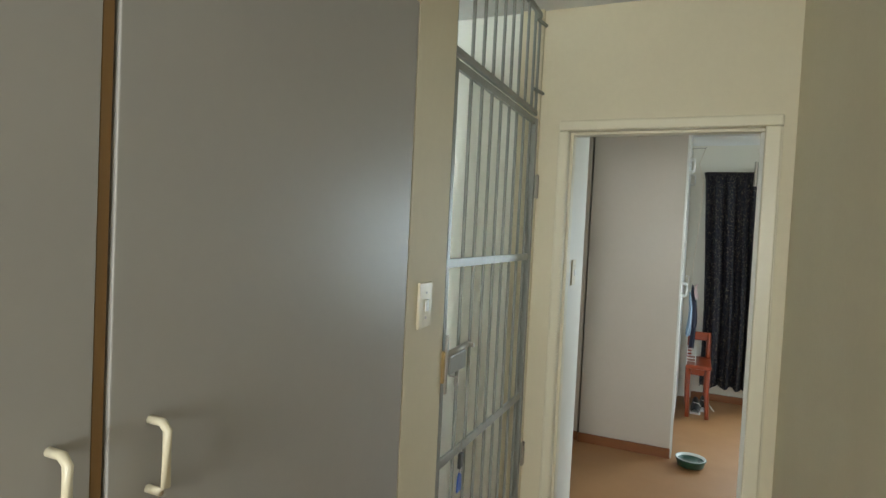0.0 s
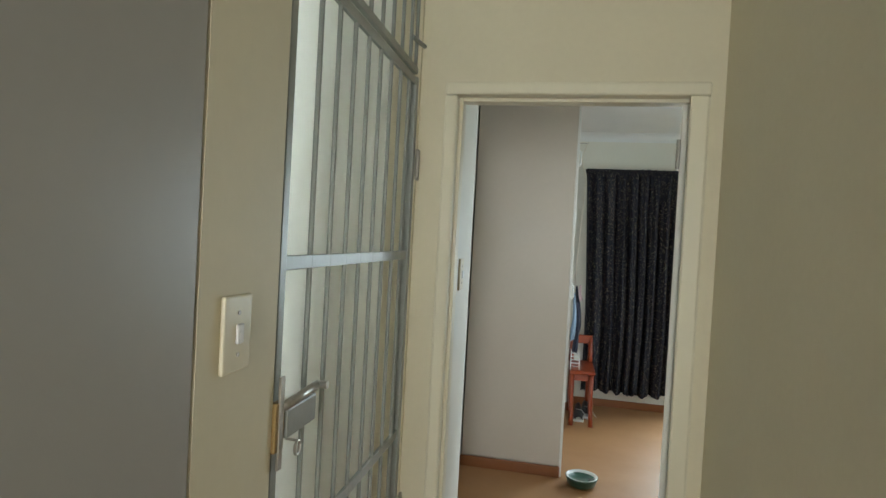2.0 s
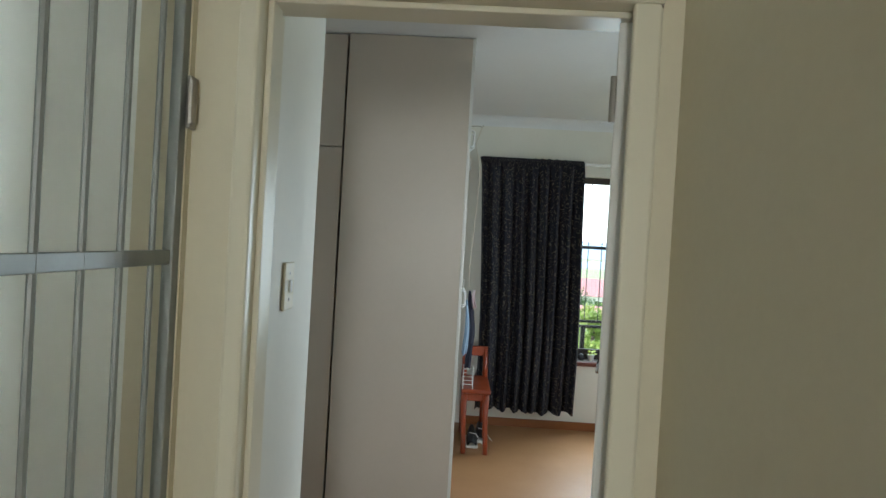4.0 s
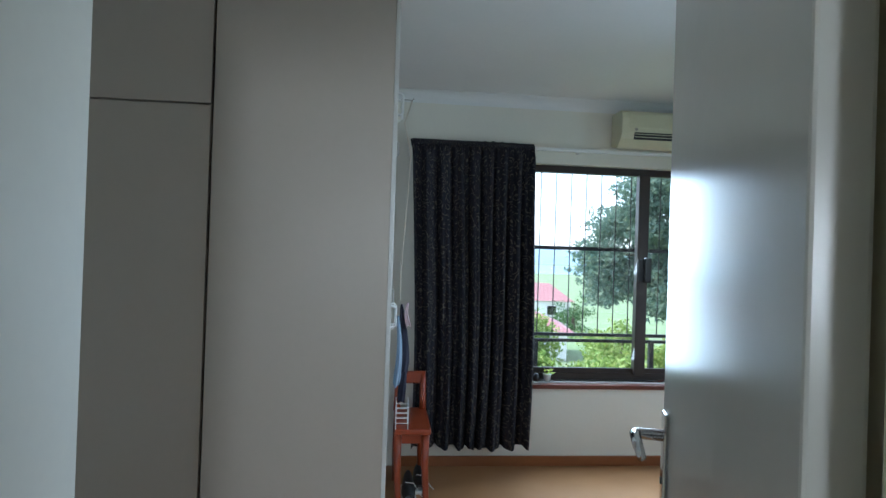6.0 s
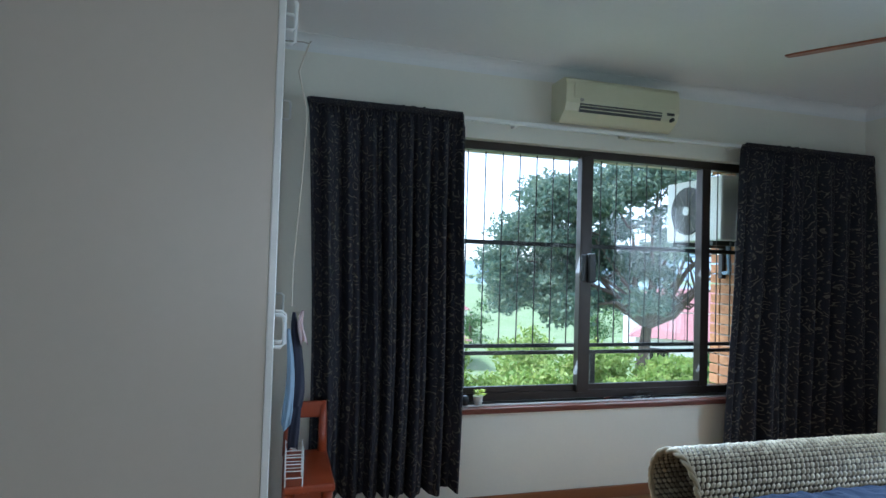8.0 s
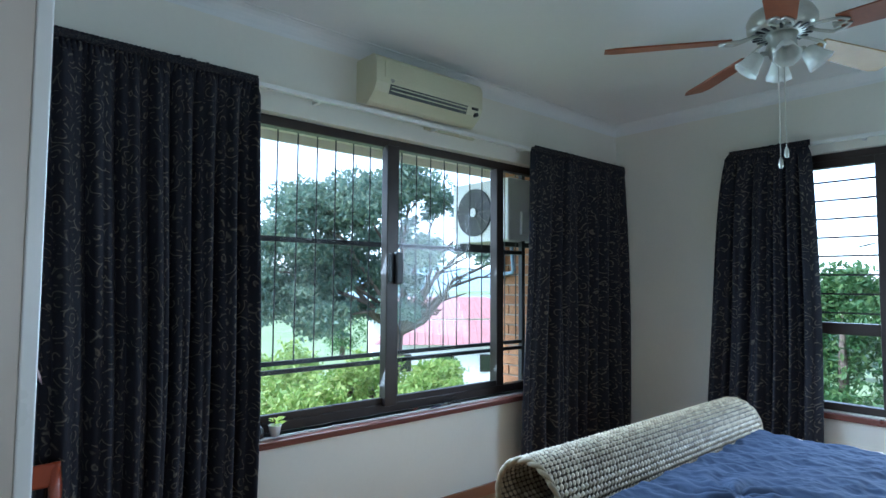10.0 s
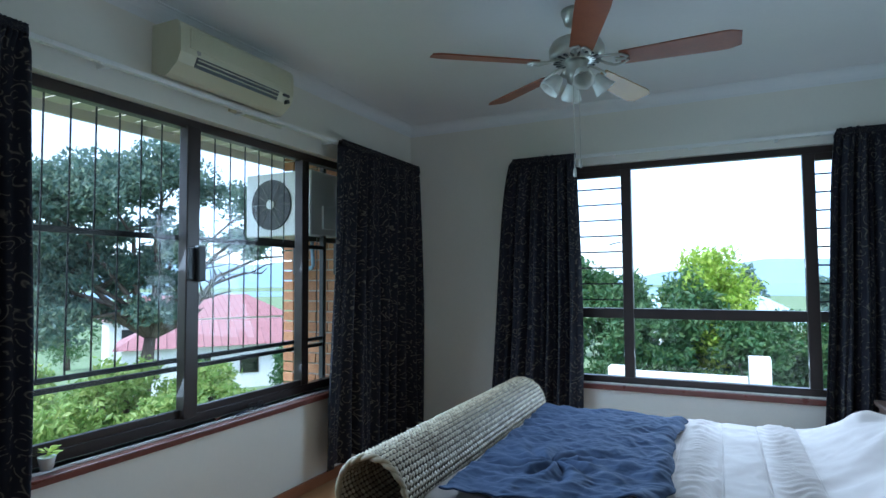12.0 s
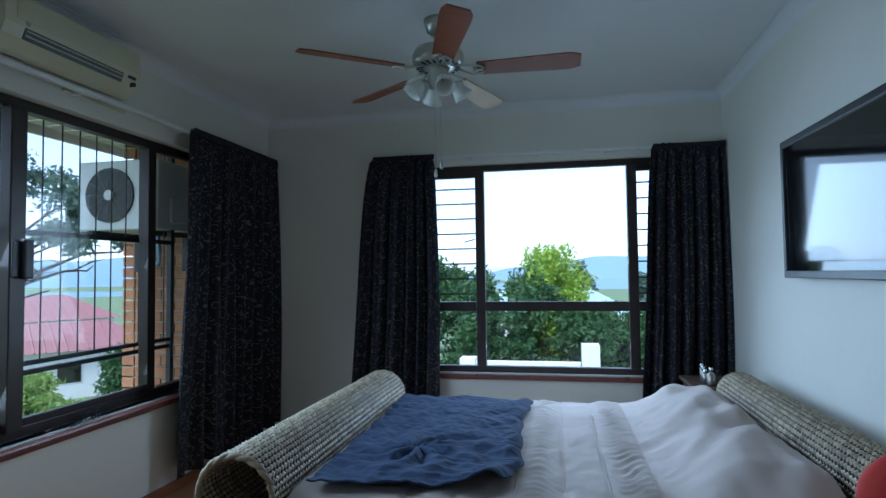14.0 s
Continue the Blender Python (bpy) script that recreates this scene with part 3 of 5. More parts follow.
def light_switch(name, y, z, x, label):
    s = thing(name, (x, y, z), label, "light switch")
    part("plate", box(x, y - 0.042, z - 0.065, x + 0.009, y + 0.042, z + 0.065, 0.004), M_HANDLE, s)
    part("rocker", box(x + 0.009, y - 0.010, z - 0.017, x + 0.015, y + 0.010, z + 0.017, 0.003), M_WHITE, s, "small white rocker")
    for dz in (0.035, -0.035):
        part("screw", tube([(x + 0.009, y, z + dz), (x + 0.0105, y, z + dz)], 0.004), M_STEEL, s)


light_switch("light_switch", 1.775, 1.345, -0.41, "ivory plastic light switch on the cream hall wall")
light_switch("light_switch", 3.265, 1.375, -0.285, "white light switch on the wall inside the bedroom door")


def bow_handle(y, z, x, up, bm=None, depth=0.035, r=0.0065, length=0.1):
    """A squared bow handle standing out towards +x."""
    return tube([(x, y, z), (x + depth - 0.01, y, z), (x + depth, y, z - 0.01), (x + depth, y, z - length + 0.01), (x + depth - 0.01, y, z - length), (x, y, z - length)], r, bm, 8)


def hall_cupboard():
    body = thing("hall_cupboard", (-0.7, 0.0, 0), "tall built-in hall cupboard with grey melamine doors", "cupboard")
    x = -0.41
    part("carcass", box(-1.03, -1.99, 0.06, x - 0.024, 1.67, 2.42), M_MELA, body)
    part("plinth", box(-1.01, -1.99, 0, x - 0.06, 1.67, 0.06), M_SKIRT, body, "dark plinth")
    for y0, y1, hy in ((-0.73, 0.012, None), (0.016, 0.803, 0.75), (0.827, 1.668, 0.89)):
        d = part("door", box(x - 0.02, y0, 0.07, x, y1, 2.15, 0.002), M_MELA, body)
        part("top_door", box(x - 0.02, y0, 2.157, x, y1, 2.41, 0.002), M_MELA, body)
        if hy is not None:
            part("handle", bow_handle(hy, 1.27, x, 1), M_HANDLE, d, "cream plastic bow handle", smooth=True)
    part("edge_strip", box(x - 0.02, 0.807, 0.06, x - 0.006, 0.823, 2.42, 0.001), M_EDGE, body, "raw brown wooden edge between the doors")


hall_cupboard()


def gate():
    g = thing("security_gate", (-0.365, 2.85, 0.02), "grey-white painted steel barred gate closed across the side passage", "security gate")
    x = -0.425
    y0, y1 = 1.948, 2.905
    bars = [2.095 + 0.105 * k for k in range(8)]
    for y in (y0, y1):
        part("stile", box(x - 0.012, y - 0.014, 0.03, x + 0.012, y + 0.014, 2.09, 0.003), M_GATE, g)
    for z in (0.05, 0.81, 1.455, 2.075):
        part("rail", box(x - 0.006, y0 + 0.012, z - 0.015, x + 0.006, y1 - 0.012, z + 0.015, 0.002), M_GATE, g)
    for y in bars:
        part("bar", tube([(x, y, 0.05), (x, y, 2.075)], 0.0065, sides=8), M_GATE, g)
    lock = part("lock", box(x - 0.02, 1.925, 1.085, x + 0.024, 1.962, 1.185, 0.004), M_BRASS, g, "worn brass lock case")
    part("bolt_cover", box(x + 0.004, 1.962, 1.105, x + 0.03, 2.10, 1.165, 0.004), M_GATE, lock, "chipped painted bolt housing")
    part("bolt", tube([(x + 0.024, 1.95, 1.172), (x + 0.026, 2.115, 1.180)], 0.010, sides=10), M_STEEL, lock, "worn sliding bolt", smooth=True)
    part("bolt_knob", tube([(x + 0.026, 2.108, 1.180), (x + 0.050, 2.110, 1.181)], 0.009, sides=10), M_STEEL, lock)
    part("strike_plate", box(x + 0.02, 1.935, 1.05, x + 0.027, 1.952, 1.235, 0.002), M_STEEL, lock)
    for z in (1.78, 0.53):
        h = part("hinge", box(x + 0.0155, 2.905, z - 0.055, x + 0.026, 2.936, z + 0.055, 0.003), M_STEEL, g)
        part("pin", tube([(x + 0.024, 2.908, z - 0.045), (x + 0.024, 2.908, z + 0.045)], 0.008), M_STEEL, h)
    f = thing("fixed_grille", (-0.365, 2.4, 2.1), "white fixed steel grille above the gate", "security grille")
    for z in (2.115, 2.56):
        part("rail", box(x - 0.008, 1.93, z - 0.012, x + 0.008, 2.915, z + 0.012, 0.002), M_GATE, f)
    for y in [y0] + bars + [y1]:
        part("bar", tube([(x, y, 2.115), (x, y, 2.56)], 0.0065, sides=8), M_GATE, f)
    for z in (2.21, 2.52):
        part("fixing", tube([(x + 0.004, 2.83, z), (x + 0.022, 2.938, z)], 0.008), M_GATE, f)
    k = thing("key_bunch", (x, 2.14, 0.8), "keys with black fob and blue tag on the gate", "keys")
    part("ring", tube([(x + 0.012, 2.13 + 0.016 * math.cos(a), 0.822 + 0.02 * math.sin(a)) for a in [6.283 * i / 14 for i in range(14)]], 0.0018, closed=True, sides=6), M_STEEL, k)
    part("fob", box(x + 0.008, 2.118, 0.745, x + 0.02, 2.148, 0.80, 0.005), M_BLACK, k, "black car key fob")
    part("tag", prism([(2.115, 0.665), (2.15, 0.665), (2.148, 0.715), (2.134, 0.735), (2.12, 0.715)], "x", x + 0.010, x + 0.015), M_BLUE, k, "bright blue plastic tag")
    part("key", box(x + 0.012, 2.128, 0.73, x + 0.015, 2.14, 0.75, 0.001), M_STEEL, k)
    k2 = thing("lock_key", (x + 0.03, 1.98, 1.1), "steel key standing in the gate lock", "key")
    part("key_bow", tube([(x + 0.045, 1.98 + 0.012 * math.cos(a), 1.085 + 0.014 * math.sin(a)) for a in [6.283 * i / 12 for i in range(12)]], 0.003, closed=True, sides=6), M_STEEL, k2)
    part("key_shaft", tube([(x + 0.018, 1.98, 1.1), (x + 0.045, 1.98, 1.099)], 0.003, sides=6), M_STEEL, k2)


gate()


# ---- wardrobe side of the bedroom ----
def wardrobe():
    w = thing("wardrobe", (-0.3, 5.7, 0), "tall built-in wardrobe with cream end panel and white doors", "wardrobe")
    y0, y1, x = 4.735, YN - 0.01, 0.195
    part("end_panel", box(-0.455, y0, 0.07, x - 0.004, y0 + 0.02, CEIL - 0.003, 0.002), M_PANEL, w, "cream painted end panel")
    part("carcass", box(-0.455, y0 + 0.022, 0.03, x - 0.026, y1, CEIL - 0.004), M_PANEL, w)
    part("edge_trim", box(x - 0.004, y0 - 0.002, 0.0, x + 0.012, y0 + 0.026, CEIL - 0.003, 0.002), M_WHITE, w, "white edge trim")
    n = 3
    for k in range(n):
        a = y0 + 0.028 + (y1 - y0 - 0.03) * k / n
        b = y0 + 0.024 + (y1 - y0 - 0.03) * (k + 1) / n
        d = part("door", box(x - 0.022, a, 0.07, x, b, 2.08, 0.003), M_WHITE, w)
        t = part("top_door", box(x - 0.022, a, 2.088, x, b, CEIL - 0.01, 0.003), M_WHITE, w)
        hy = b - 0.06 if k % 2 == 0 else a + 0.06
        part("handle", bow_handle(hy, 1.22, x, 1, depth=0.04), M_WHITE, d, "white bow handle", smooth=True)
        part("handle", bow_handle(hy, 2.22, x, 1, depth=0.04), M_WHITE, t, "white bow handle", smooth=True)
    return w


wardrobe()


def entry_cupboard():
    c = thing("entry_cupboard", (-0.88, 5.1, 0), "built-in cupboard with plain grey-beige doors beside the wardrobe", "cupboard")
    y = 4.742
    part("carcass", box(-1.29, y + 0.022, 0.03, -0.472, 5.5, CEIL - 0.004), M_PANEL, c)
    part("door", box(-1.28, y, 0.07, -0.467, y + 0.02, 1.985, 0.002), M_PANEL, c)
    part("top_door", box(-1.28, y, 1.993, -0.467, y + 0.02, CEIL - 0.01, 0.002), M_PANEL, c)
    part("plinth", box(-1.28, y + 0.003, 0, -0.467, y + 0.02, 0.066), M_SKIRT, c, "dark plinth")


entry_cupboard()

bowl = thing("dog_bowl", (0.335, 4.645, 0), "round enamel pet bowl, dark green outside and white inside", "bowl")
part("shell", lathe([(0.062, 0.0), (0.085, 0.012), (0.098, 0.052), (0.103, 0.062), (0.098, 0.064), (0.092, 0.055), (0.088, 0.05)], (0.335, 4.645, 0)), M_GREEN, bowl, smooth=True)
part("lining", lathe([(0.005, 0.016), (0.06, 0.017), (0.080, 0.022), (0.0925, 0.056), (0.100, 0.0645), (0.094, 0.0655), (0.088, 0.056), (0.076, 0.026), (0.056, 0.021), (0.004, 0.02)], (0.335, 4.645, 0)), M_BOWLIN, bowl, "white enamel lining", smooth=True)


def chair():
    c = thing("wooden_chair", (0.5, 6.1, 0), "red-varnished wooden chair with curved back beside the wardrobe", "chair")
    x0, x1, y0, y1 = 0.28, 0.44, 5.90, 6.36
    part("seat", box(x0 - 0.02, y0 - 0.02, 0.43, x1 + 0.03, y1, 0.465, 0.01), M_CHAIR, c)
    part("seat_rail", box(x0, y0 + 0.02, 0.37, x1 + 0.01, y0 + 0.04, 0.43, 0.003), M_CHAIR, c)
    for x in (x0, x1):
        part("leg", tube([(x, y0 + 0.02, 0.44), (x, y0 + 0.015, 0.25), (x + 0.01, y0 - 0.01, 0.08), (x + 0.012, y0 - 0.03, 0.0)], [0.024, 0.021, 0.018, 0.02], sides=8), M_CHAIR, c, smooth=True)
        part("leg", tube([(x, y1 - 0.03, 0.44), (x, y1 - 0.03, 0.0)], 0.02, sides=8), M_CHAIR, c, smooth=True)
    for x in (x0, x1 + 0.005):
        part("back_post", tube([(x, y1 - 0.035, 0.45), (x, y1 - 0.028, 0.53), (x, y1 - 0.01, 0.62), (x, y1 + 0.005, 0.70)], [0.024, 0.021, 0.02, 0.016], sides=8), M_CHAIR, c, smooth=True)
    part("top_rail", box(x0 - 0.01, y1 - 0.012, 0.62, x1 + 0.02, y1 + 0.01, 0.70, 0.008), M_CHAIR, c)
    part("apron", box(x1 - 0.01, y0 + 0.03, 0.37, x1 + 0.008, y1 - 0.03, 0.43, 0.003), M_CHAIR, c)


chair()


def hung_clothes():
    """Bags and clothes on a wardrobe handle."""
    def cloth(name, x, y, top, bottom, w, material, label, seed):
        rnd = random.Random(seed)
        a, b = rnd.uniform(0, 6), rnd.uniform(0, 6)

        def f(u, v):
            ang = u * 6.283
            r = 0.014 + w * (v ** 0.7) * (0.85 + 0.15 * math.sin(3 * ang + a)) * (1 - 0.25 * max(0, v - 0.85) / 0.15)
            return (x + 0.42 * r * math.cos(ang) + 0.01 * math.sin(v * 4 + b), y + r * math.sin(ang) + 0.012 * math.sin(5 * ang + v * 3 + a) * v, top + (bottom - top) * v - 0.012 * math.sin(ang * 2 + a) * v)

        return solid(name, sheet(28, 18, f), material, label, "clothing", smooth=True)

    cloth("hanging_bag", 0.285, 5.86, 1.18, 0.80, 0.085, M_NAVY, "dark navy cloth bag hung on a wardrobe handle", 1)
    cloth("hanging_scarf", 0.262, 5.80, 1.12, 0.74, 0.045, M_LBLUE, "pale blue cloth hung on a wardrobe handle", 2)
    cloth("pink_cloth", 0.31, 5.82, 1.19, 1.06, 0.03, M_PINK, "small pale pink cloth hanging with the bag", 3)
    cloth("hanging_trousers", 0.30, 5.97, 1.05, 0.60, 0.055, M_NAVY, "dark cloth hanging beside the wooden chair", 4)


hung_clothes()

basket = thing("wire_rack", (0.40, 5.95, 0.47), "small white wire rack on the chair seat", "wire rack")
for k in range(5):
    z = 0.50 + 0.028 * k
    part("wire", tube([(0.265, 5.88, z), (0.335, 5.88, z), (0.335, 6.0, z), (0.265, 6.0, z)], 0.0022, closed=True, sides=5), M_WHITE, basket)
for y in (5.88, 6.0):
    for x in (0.265, 0.335):
        part("upright", tube([(x, y, 0.465), (x, y, 0.62)], 0.0025, sides=5), M_WHITE, basket)

for i, (sx, sy) in enumerate(((0.36, 6.10), (0.43, 6.22))):
    s = thing("shoe", (sx, sy, 0), "dark canvas shoe with white laces under the chair", "shoe", "shoes under the chair")
    up = sheet(16, 10, lambda u, v, sx=sx, sy=sy: (sx + 0.042 * math.cos(3.1416 * v) * (0.75 + 0.25 * math.sin(3.1 * u)), sy - 0.12 + 0.24 * u, 0.018 + (0.03 + 0.06 * (u ** 0.7)) * math.sin(3.1416 * v)))
    thicken(part("upper", up, M_BLACK, s, smooth=True), 0.003)
    part("sole", box(sx - 0.045, sy - 0.125, 0, sx + 0.045, sy + 0.125, 0.02, 0.009), M_WHITE, s, "white rubber sole")
    part("lace", tube([(sx - 0.02, sy - 0.02, 0.085), (sx + 0.03, sy - 0.03, 0.082), (sx + 0.07, sy - 0.07, 0.03), (sx + 0.09, sy - 0.06, 0.006)], 0.003, sides=5), M_WHITE, s, "loose white lace")

cord = thing("pull_cord", (0.280, 6.2, 2.35), "thin pale cord hanging beside the wardrobe doors", "cord")
part("strand", tube([(0.310, 6.26, 2.44), (0.267, 6.26, 2.30), (0.312, 6.25, 2.1), (0.302, 6.22, 1.85), (0.285, 6.14, 1.6), (0.268, 6.02, 1.35), (0.267, 5.93, 1.2)], 0.0042, sides=6), M_CORD, cord, smooth=True)
part("hook", tube([(0.195, 6.26, 2.44), (0.280, 6.26, 2.445), (0.310, 6.26, 2.44), (0.320, 6.26, 2.455)], 0.003, sides=6), M_STEEL, cord)


# ---- air conditioner ----
def indoor_unit():
    a = thing("wall_air_conditioner", (2.08, YN, 2.29), "aged ivory wall air conditioner above the sliding window", "air conditioner")
    x0, x1, z0, z1 = 1.755, 2.515, 2.25, 2.50
    yf = YN - 0.19
    pts = [(YN - 0.002, z0 + 0.03), (YN - 0.002, z1), (yf + 0.03, z1), (yf + 0.008, z1 - 0.02), (yf, z1 - 0.05), (yf, z0 + 0.10), (yf + 0.02, z0 + 0.055), (yf + 0.075, z0 + 0.01), (yf + 0.10, z0)]
    part("housing", prism(pts, "x", x0 + 0.014, x1 - 0.014), M_PLAS, a)
    for xa, xb in ((x0, x0 + 0.014), (x1 - 0.014, x1)):
        part("end_cap", prism([(u + (0.004 if u > YN - 0.01 else 0), v) for u, v in pts], "x", xa, xb), M_PLAS, a)
    part("front_panel", box(x0 + 0.05, yf - 0.006, z0 + 0.128, x1 - 0.02, yf, z1 - 0.03, 0.003), M_PLAS, a)
    for k in range(9):
        z = z0 + 0.14 + k * 0.0085
        part("grille_slat", box(x0 + 0.06, yf - 0.009, z, x1 - 0.03, yf - 0.006, z + 0.004), M_PLAS, a)
    part("outlet", prism([(yf - 0.003, z0 + 0.098), (yf + 0.016, z0 + 0.052), (yf + 0.03, z0 + 0.06), (yf + 0.012, z0 + 0.105)], "x", x0 + 0.09, x1 - 0.12), M_BLACK, a, "dark air outlet")
    for k in range(2):
        part("vane", box(x0 + 0.095, yf - 0.006 + 0.008 * k, z0 + 0.085 - 0.018 * k, x1 - 0.125, yf + 0.004 + 0.008 * k, z0 + 0.089 - 0.018 * k, 0.001), M_PLAS, a)
    part("badge", lathe([(0.012, 0), (0.012, 0.002)], (0, 0, 0), 16), M_STEEL, a).matrix_basis = pose(x0 + 0.10 - 2.08, yf - 0.001 - YN, z0 + 0.12 - 2.29, 90, 0, 0)
    part("sensor", box(x1 - 0.085, yf - 0.005, z0 + 0.085, x1 - 0.035, yf + 0.006, z0 + 0.10, 0.003), M_BLACK, a)
    part("knob", tube([(x1 - 0.045, yf - 0.002, z0 + 0.062), (x1 - 0.045, yf + 0.03, z0 + 0.062)], 0.012, sides=14), M_BLACK, a)
    part("pipe_cover", box(x1 - 0.30, YN - 0.02, z0 - 0.035, x1 + 0.10, YN, z0 - 0.018, 0.003), M_PLAS, a, "thin cable cover below the unit")


indoor_unit()


# ---- ceiling fan ----
def fan():
    cx, cy, z = 2.68, 4.82, 2.33
    f = thing("ceiling_fan", (cx, cy, CEIL), "five-blade ceiling fan with frosted lamp cluster", "ceiling fan")
    part("canopy", lathe([(0.03, -0.075), (0.055, -0.06), (0.068, -0.02), (0.07, 0.0)], (cx, cy, CEIL), 28), M_FANMET, f, smooth=True)
    part("downrod", lathe([(0.014, 0.10), (0.014, 0.2)], (cx, cy, z), 14), M_FANMET, f, smooth=True)
    part("motor", lathe([(0.06, 0.012), (0.105, 0.02), (0.128, 0.04), (0.13, 0.075), (0.115, 0.105), (0.06, 0.125), (0.02, 0.135)], (cx, cy, z), 36), M_FANMET, f, smooth=True)
    for k in range(20):
        a = 6.283 * k / 20
        m = pose(cx, cy, z, 0, 0, math.degrees(a))
        bm = box(0.068, -0.006, 0.014, 0.112, 0.006, 0.0205, 0.001)
        bm.transform(m)
        part("vent_slot", bm, M_BLACK, f)
    for k in range(5):
        m = pose(cx, cy, z, 0, 0, 54 + 72 * k) @ pose(0, 0, 0, -13, 0, 0)
        out = []
        for i in range(13):
            t = i / 12
            x = 0.20 + 0.50 * t
            h = 0.052 + 0.018 * t
            if t > 0.86:
                h *= math.sqrt(max(0.0, 1 - ((t - 0.86) / 0.14) ** 2 * 0.55))
            out.append((x, h))
        bm = bmesh.new()
        top = [bm.verts.new((x, h, 0.003)) for x, h in out] + [bm.verts.new((x, -h, 0.003)) for x, h in reversed(out)]
        bot = [bm.verts.new((v.co.x, v.co.y, -0.004)) for v in top]
        bm.faces.new(top)
        bm.faces.new(bot[::-1])
        for i in range(len(top)):
            j = (i + 1) % len(top)
            bm.faces.new((top[j], top[i], bot[i], bot[j]))
        bmesh.ops.recalc_face_normals(bm, faces=bm.faces[:])
        bm.transform(m)
        # the last of the five blades gets a lighter colour
        blade = part("blade", bm, M_CANE if k == 4 else M_BLADE, f, "lighter yellow-brown wooden blade" if k == 4 else "red-brown wooden blade")
        for s in (-1, 1):
            br = tube([(0.09, 0.012 * s, 0.018), (0.13, 0.03 * s, 0.004), (0.17, 0.042 * s, -0.008), (0.21, 0.036 * s, -0.008), (0.235, 0.014 * s, -0.008), (0.215, 0.0, -0.008), (0.18, 0.012 * s, -0.008)], 0.0065, sides=8)
            br.transform(m)
            part("blade_iron", br, M_FANMET, blade, "scrolled nickel blade bracket", smooth=True)
    part("switch_housing", lathe([(0.02, -0.10), (0.045, -0.085), (0.055, -0.045), (0.05, -0.005), (0.06, 0.012)], (cx, cy, z), 28), M_FANMET, f, smooth=True)
    for k in range(4):
        a = radians(25 + 90 * k)
        d = Vector((math.cos(a), math.sin(a), 0))
        c = Vector((cx, cy, z - 0.06))
        part("lamp_arm", tube([c + d * 0.045, c + d * 0.075 + Vector((0, 0, 0.006)), c + d * 0.09 + Vector((0, 0, -0.012))], 0.009, sides=8), M_FANMET, f, smooth=True)
        prof = [(0.016, 0.0), (0.025, -0.010), (0.032, -0.03), (0.037, -0.05), (0.048, -0.082)]
        own = bmesh.new()
        n = 24
        rings = []
        for r, h in prof:
            rings.append([own.verts.new(((r * (1 + (0.07 if h < -0.08 else 0.03) * math.cos(8 * 6.283 * q / n))) * math.cos(6.283 * q / n), r * math.sin(6.283 * q / n) * (1 + (0.07 if h < -0.08 else 0.03) * math.cos(8 * 6.283 * q / n)), h)) for q in range(n)])
        for ra, rb in zip(rings, rings[1:]):
            for q in range(n):
                own.faces.new((ra[q], ra[(q + 1) % n], rb[(q + 1) % n], rb[q]))
        m = Matrix.Translation(c + d * 0.085) @ Matrix.Rotation(radians(38), 4, Vector((-d.y, d.x, 0)) * -1)
        own.transform(m)
        thicken(part("lamp_shade", own, M_FROST, f, "frosted tulip glass shade", smooth=True), 0.003)
    for dx, dy, zz in ((-0.045, -0.02, 1.85), (0.01, 0.02, 1.82)):
        ch = part("pull_chain", tube([(cx + dx, cy + dy, z - 0.09), (cx + dx, cy + dy, zz)], 0.0016, sides=5), M_FANMET, f)
        part("pull_weight", lathe([(0.003, 0.03), (0.007, 0.02), (0.009, 0.0), (0.007, -0.012), (0.004, -0.014)], (cx + dx, cy + dy, zz - 0.012), 12), M_FANMET, ch, smooth=True)


fan()


# ---- bed ----
BX0, BX1 = 1.74, 3.42


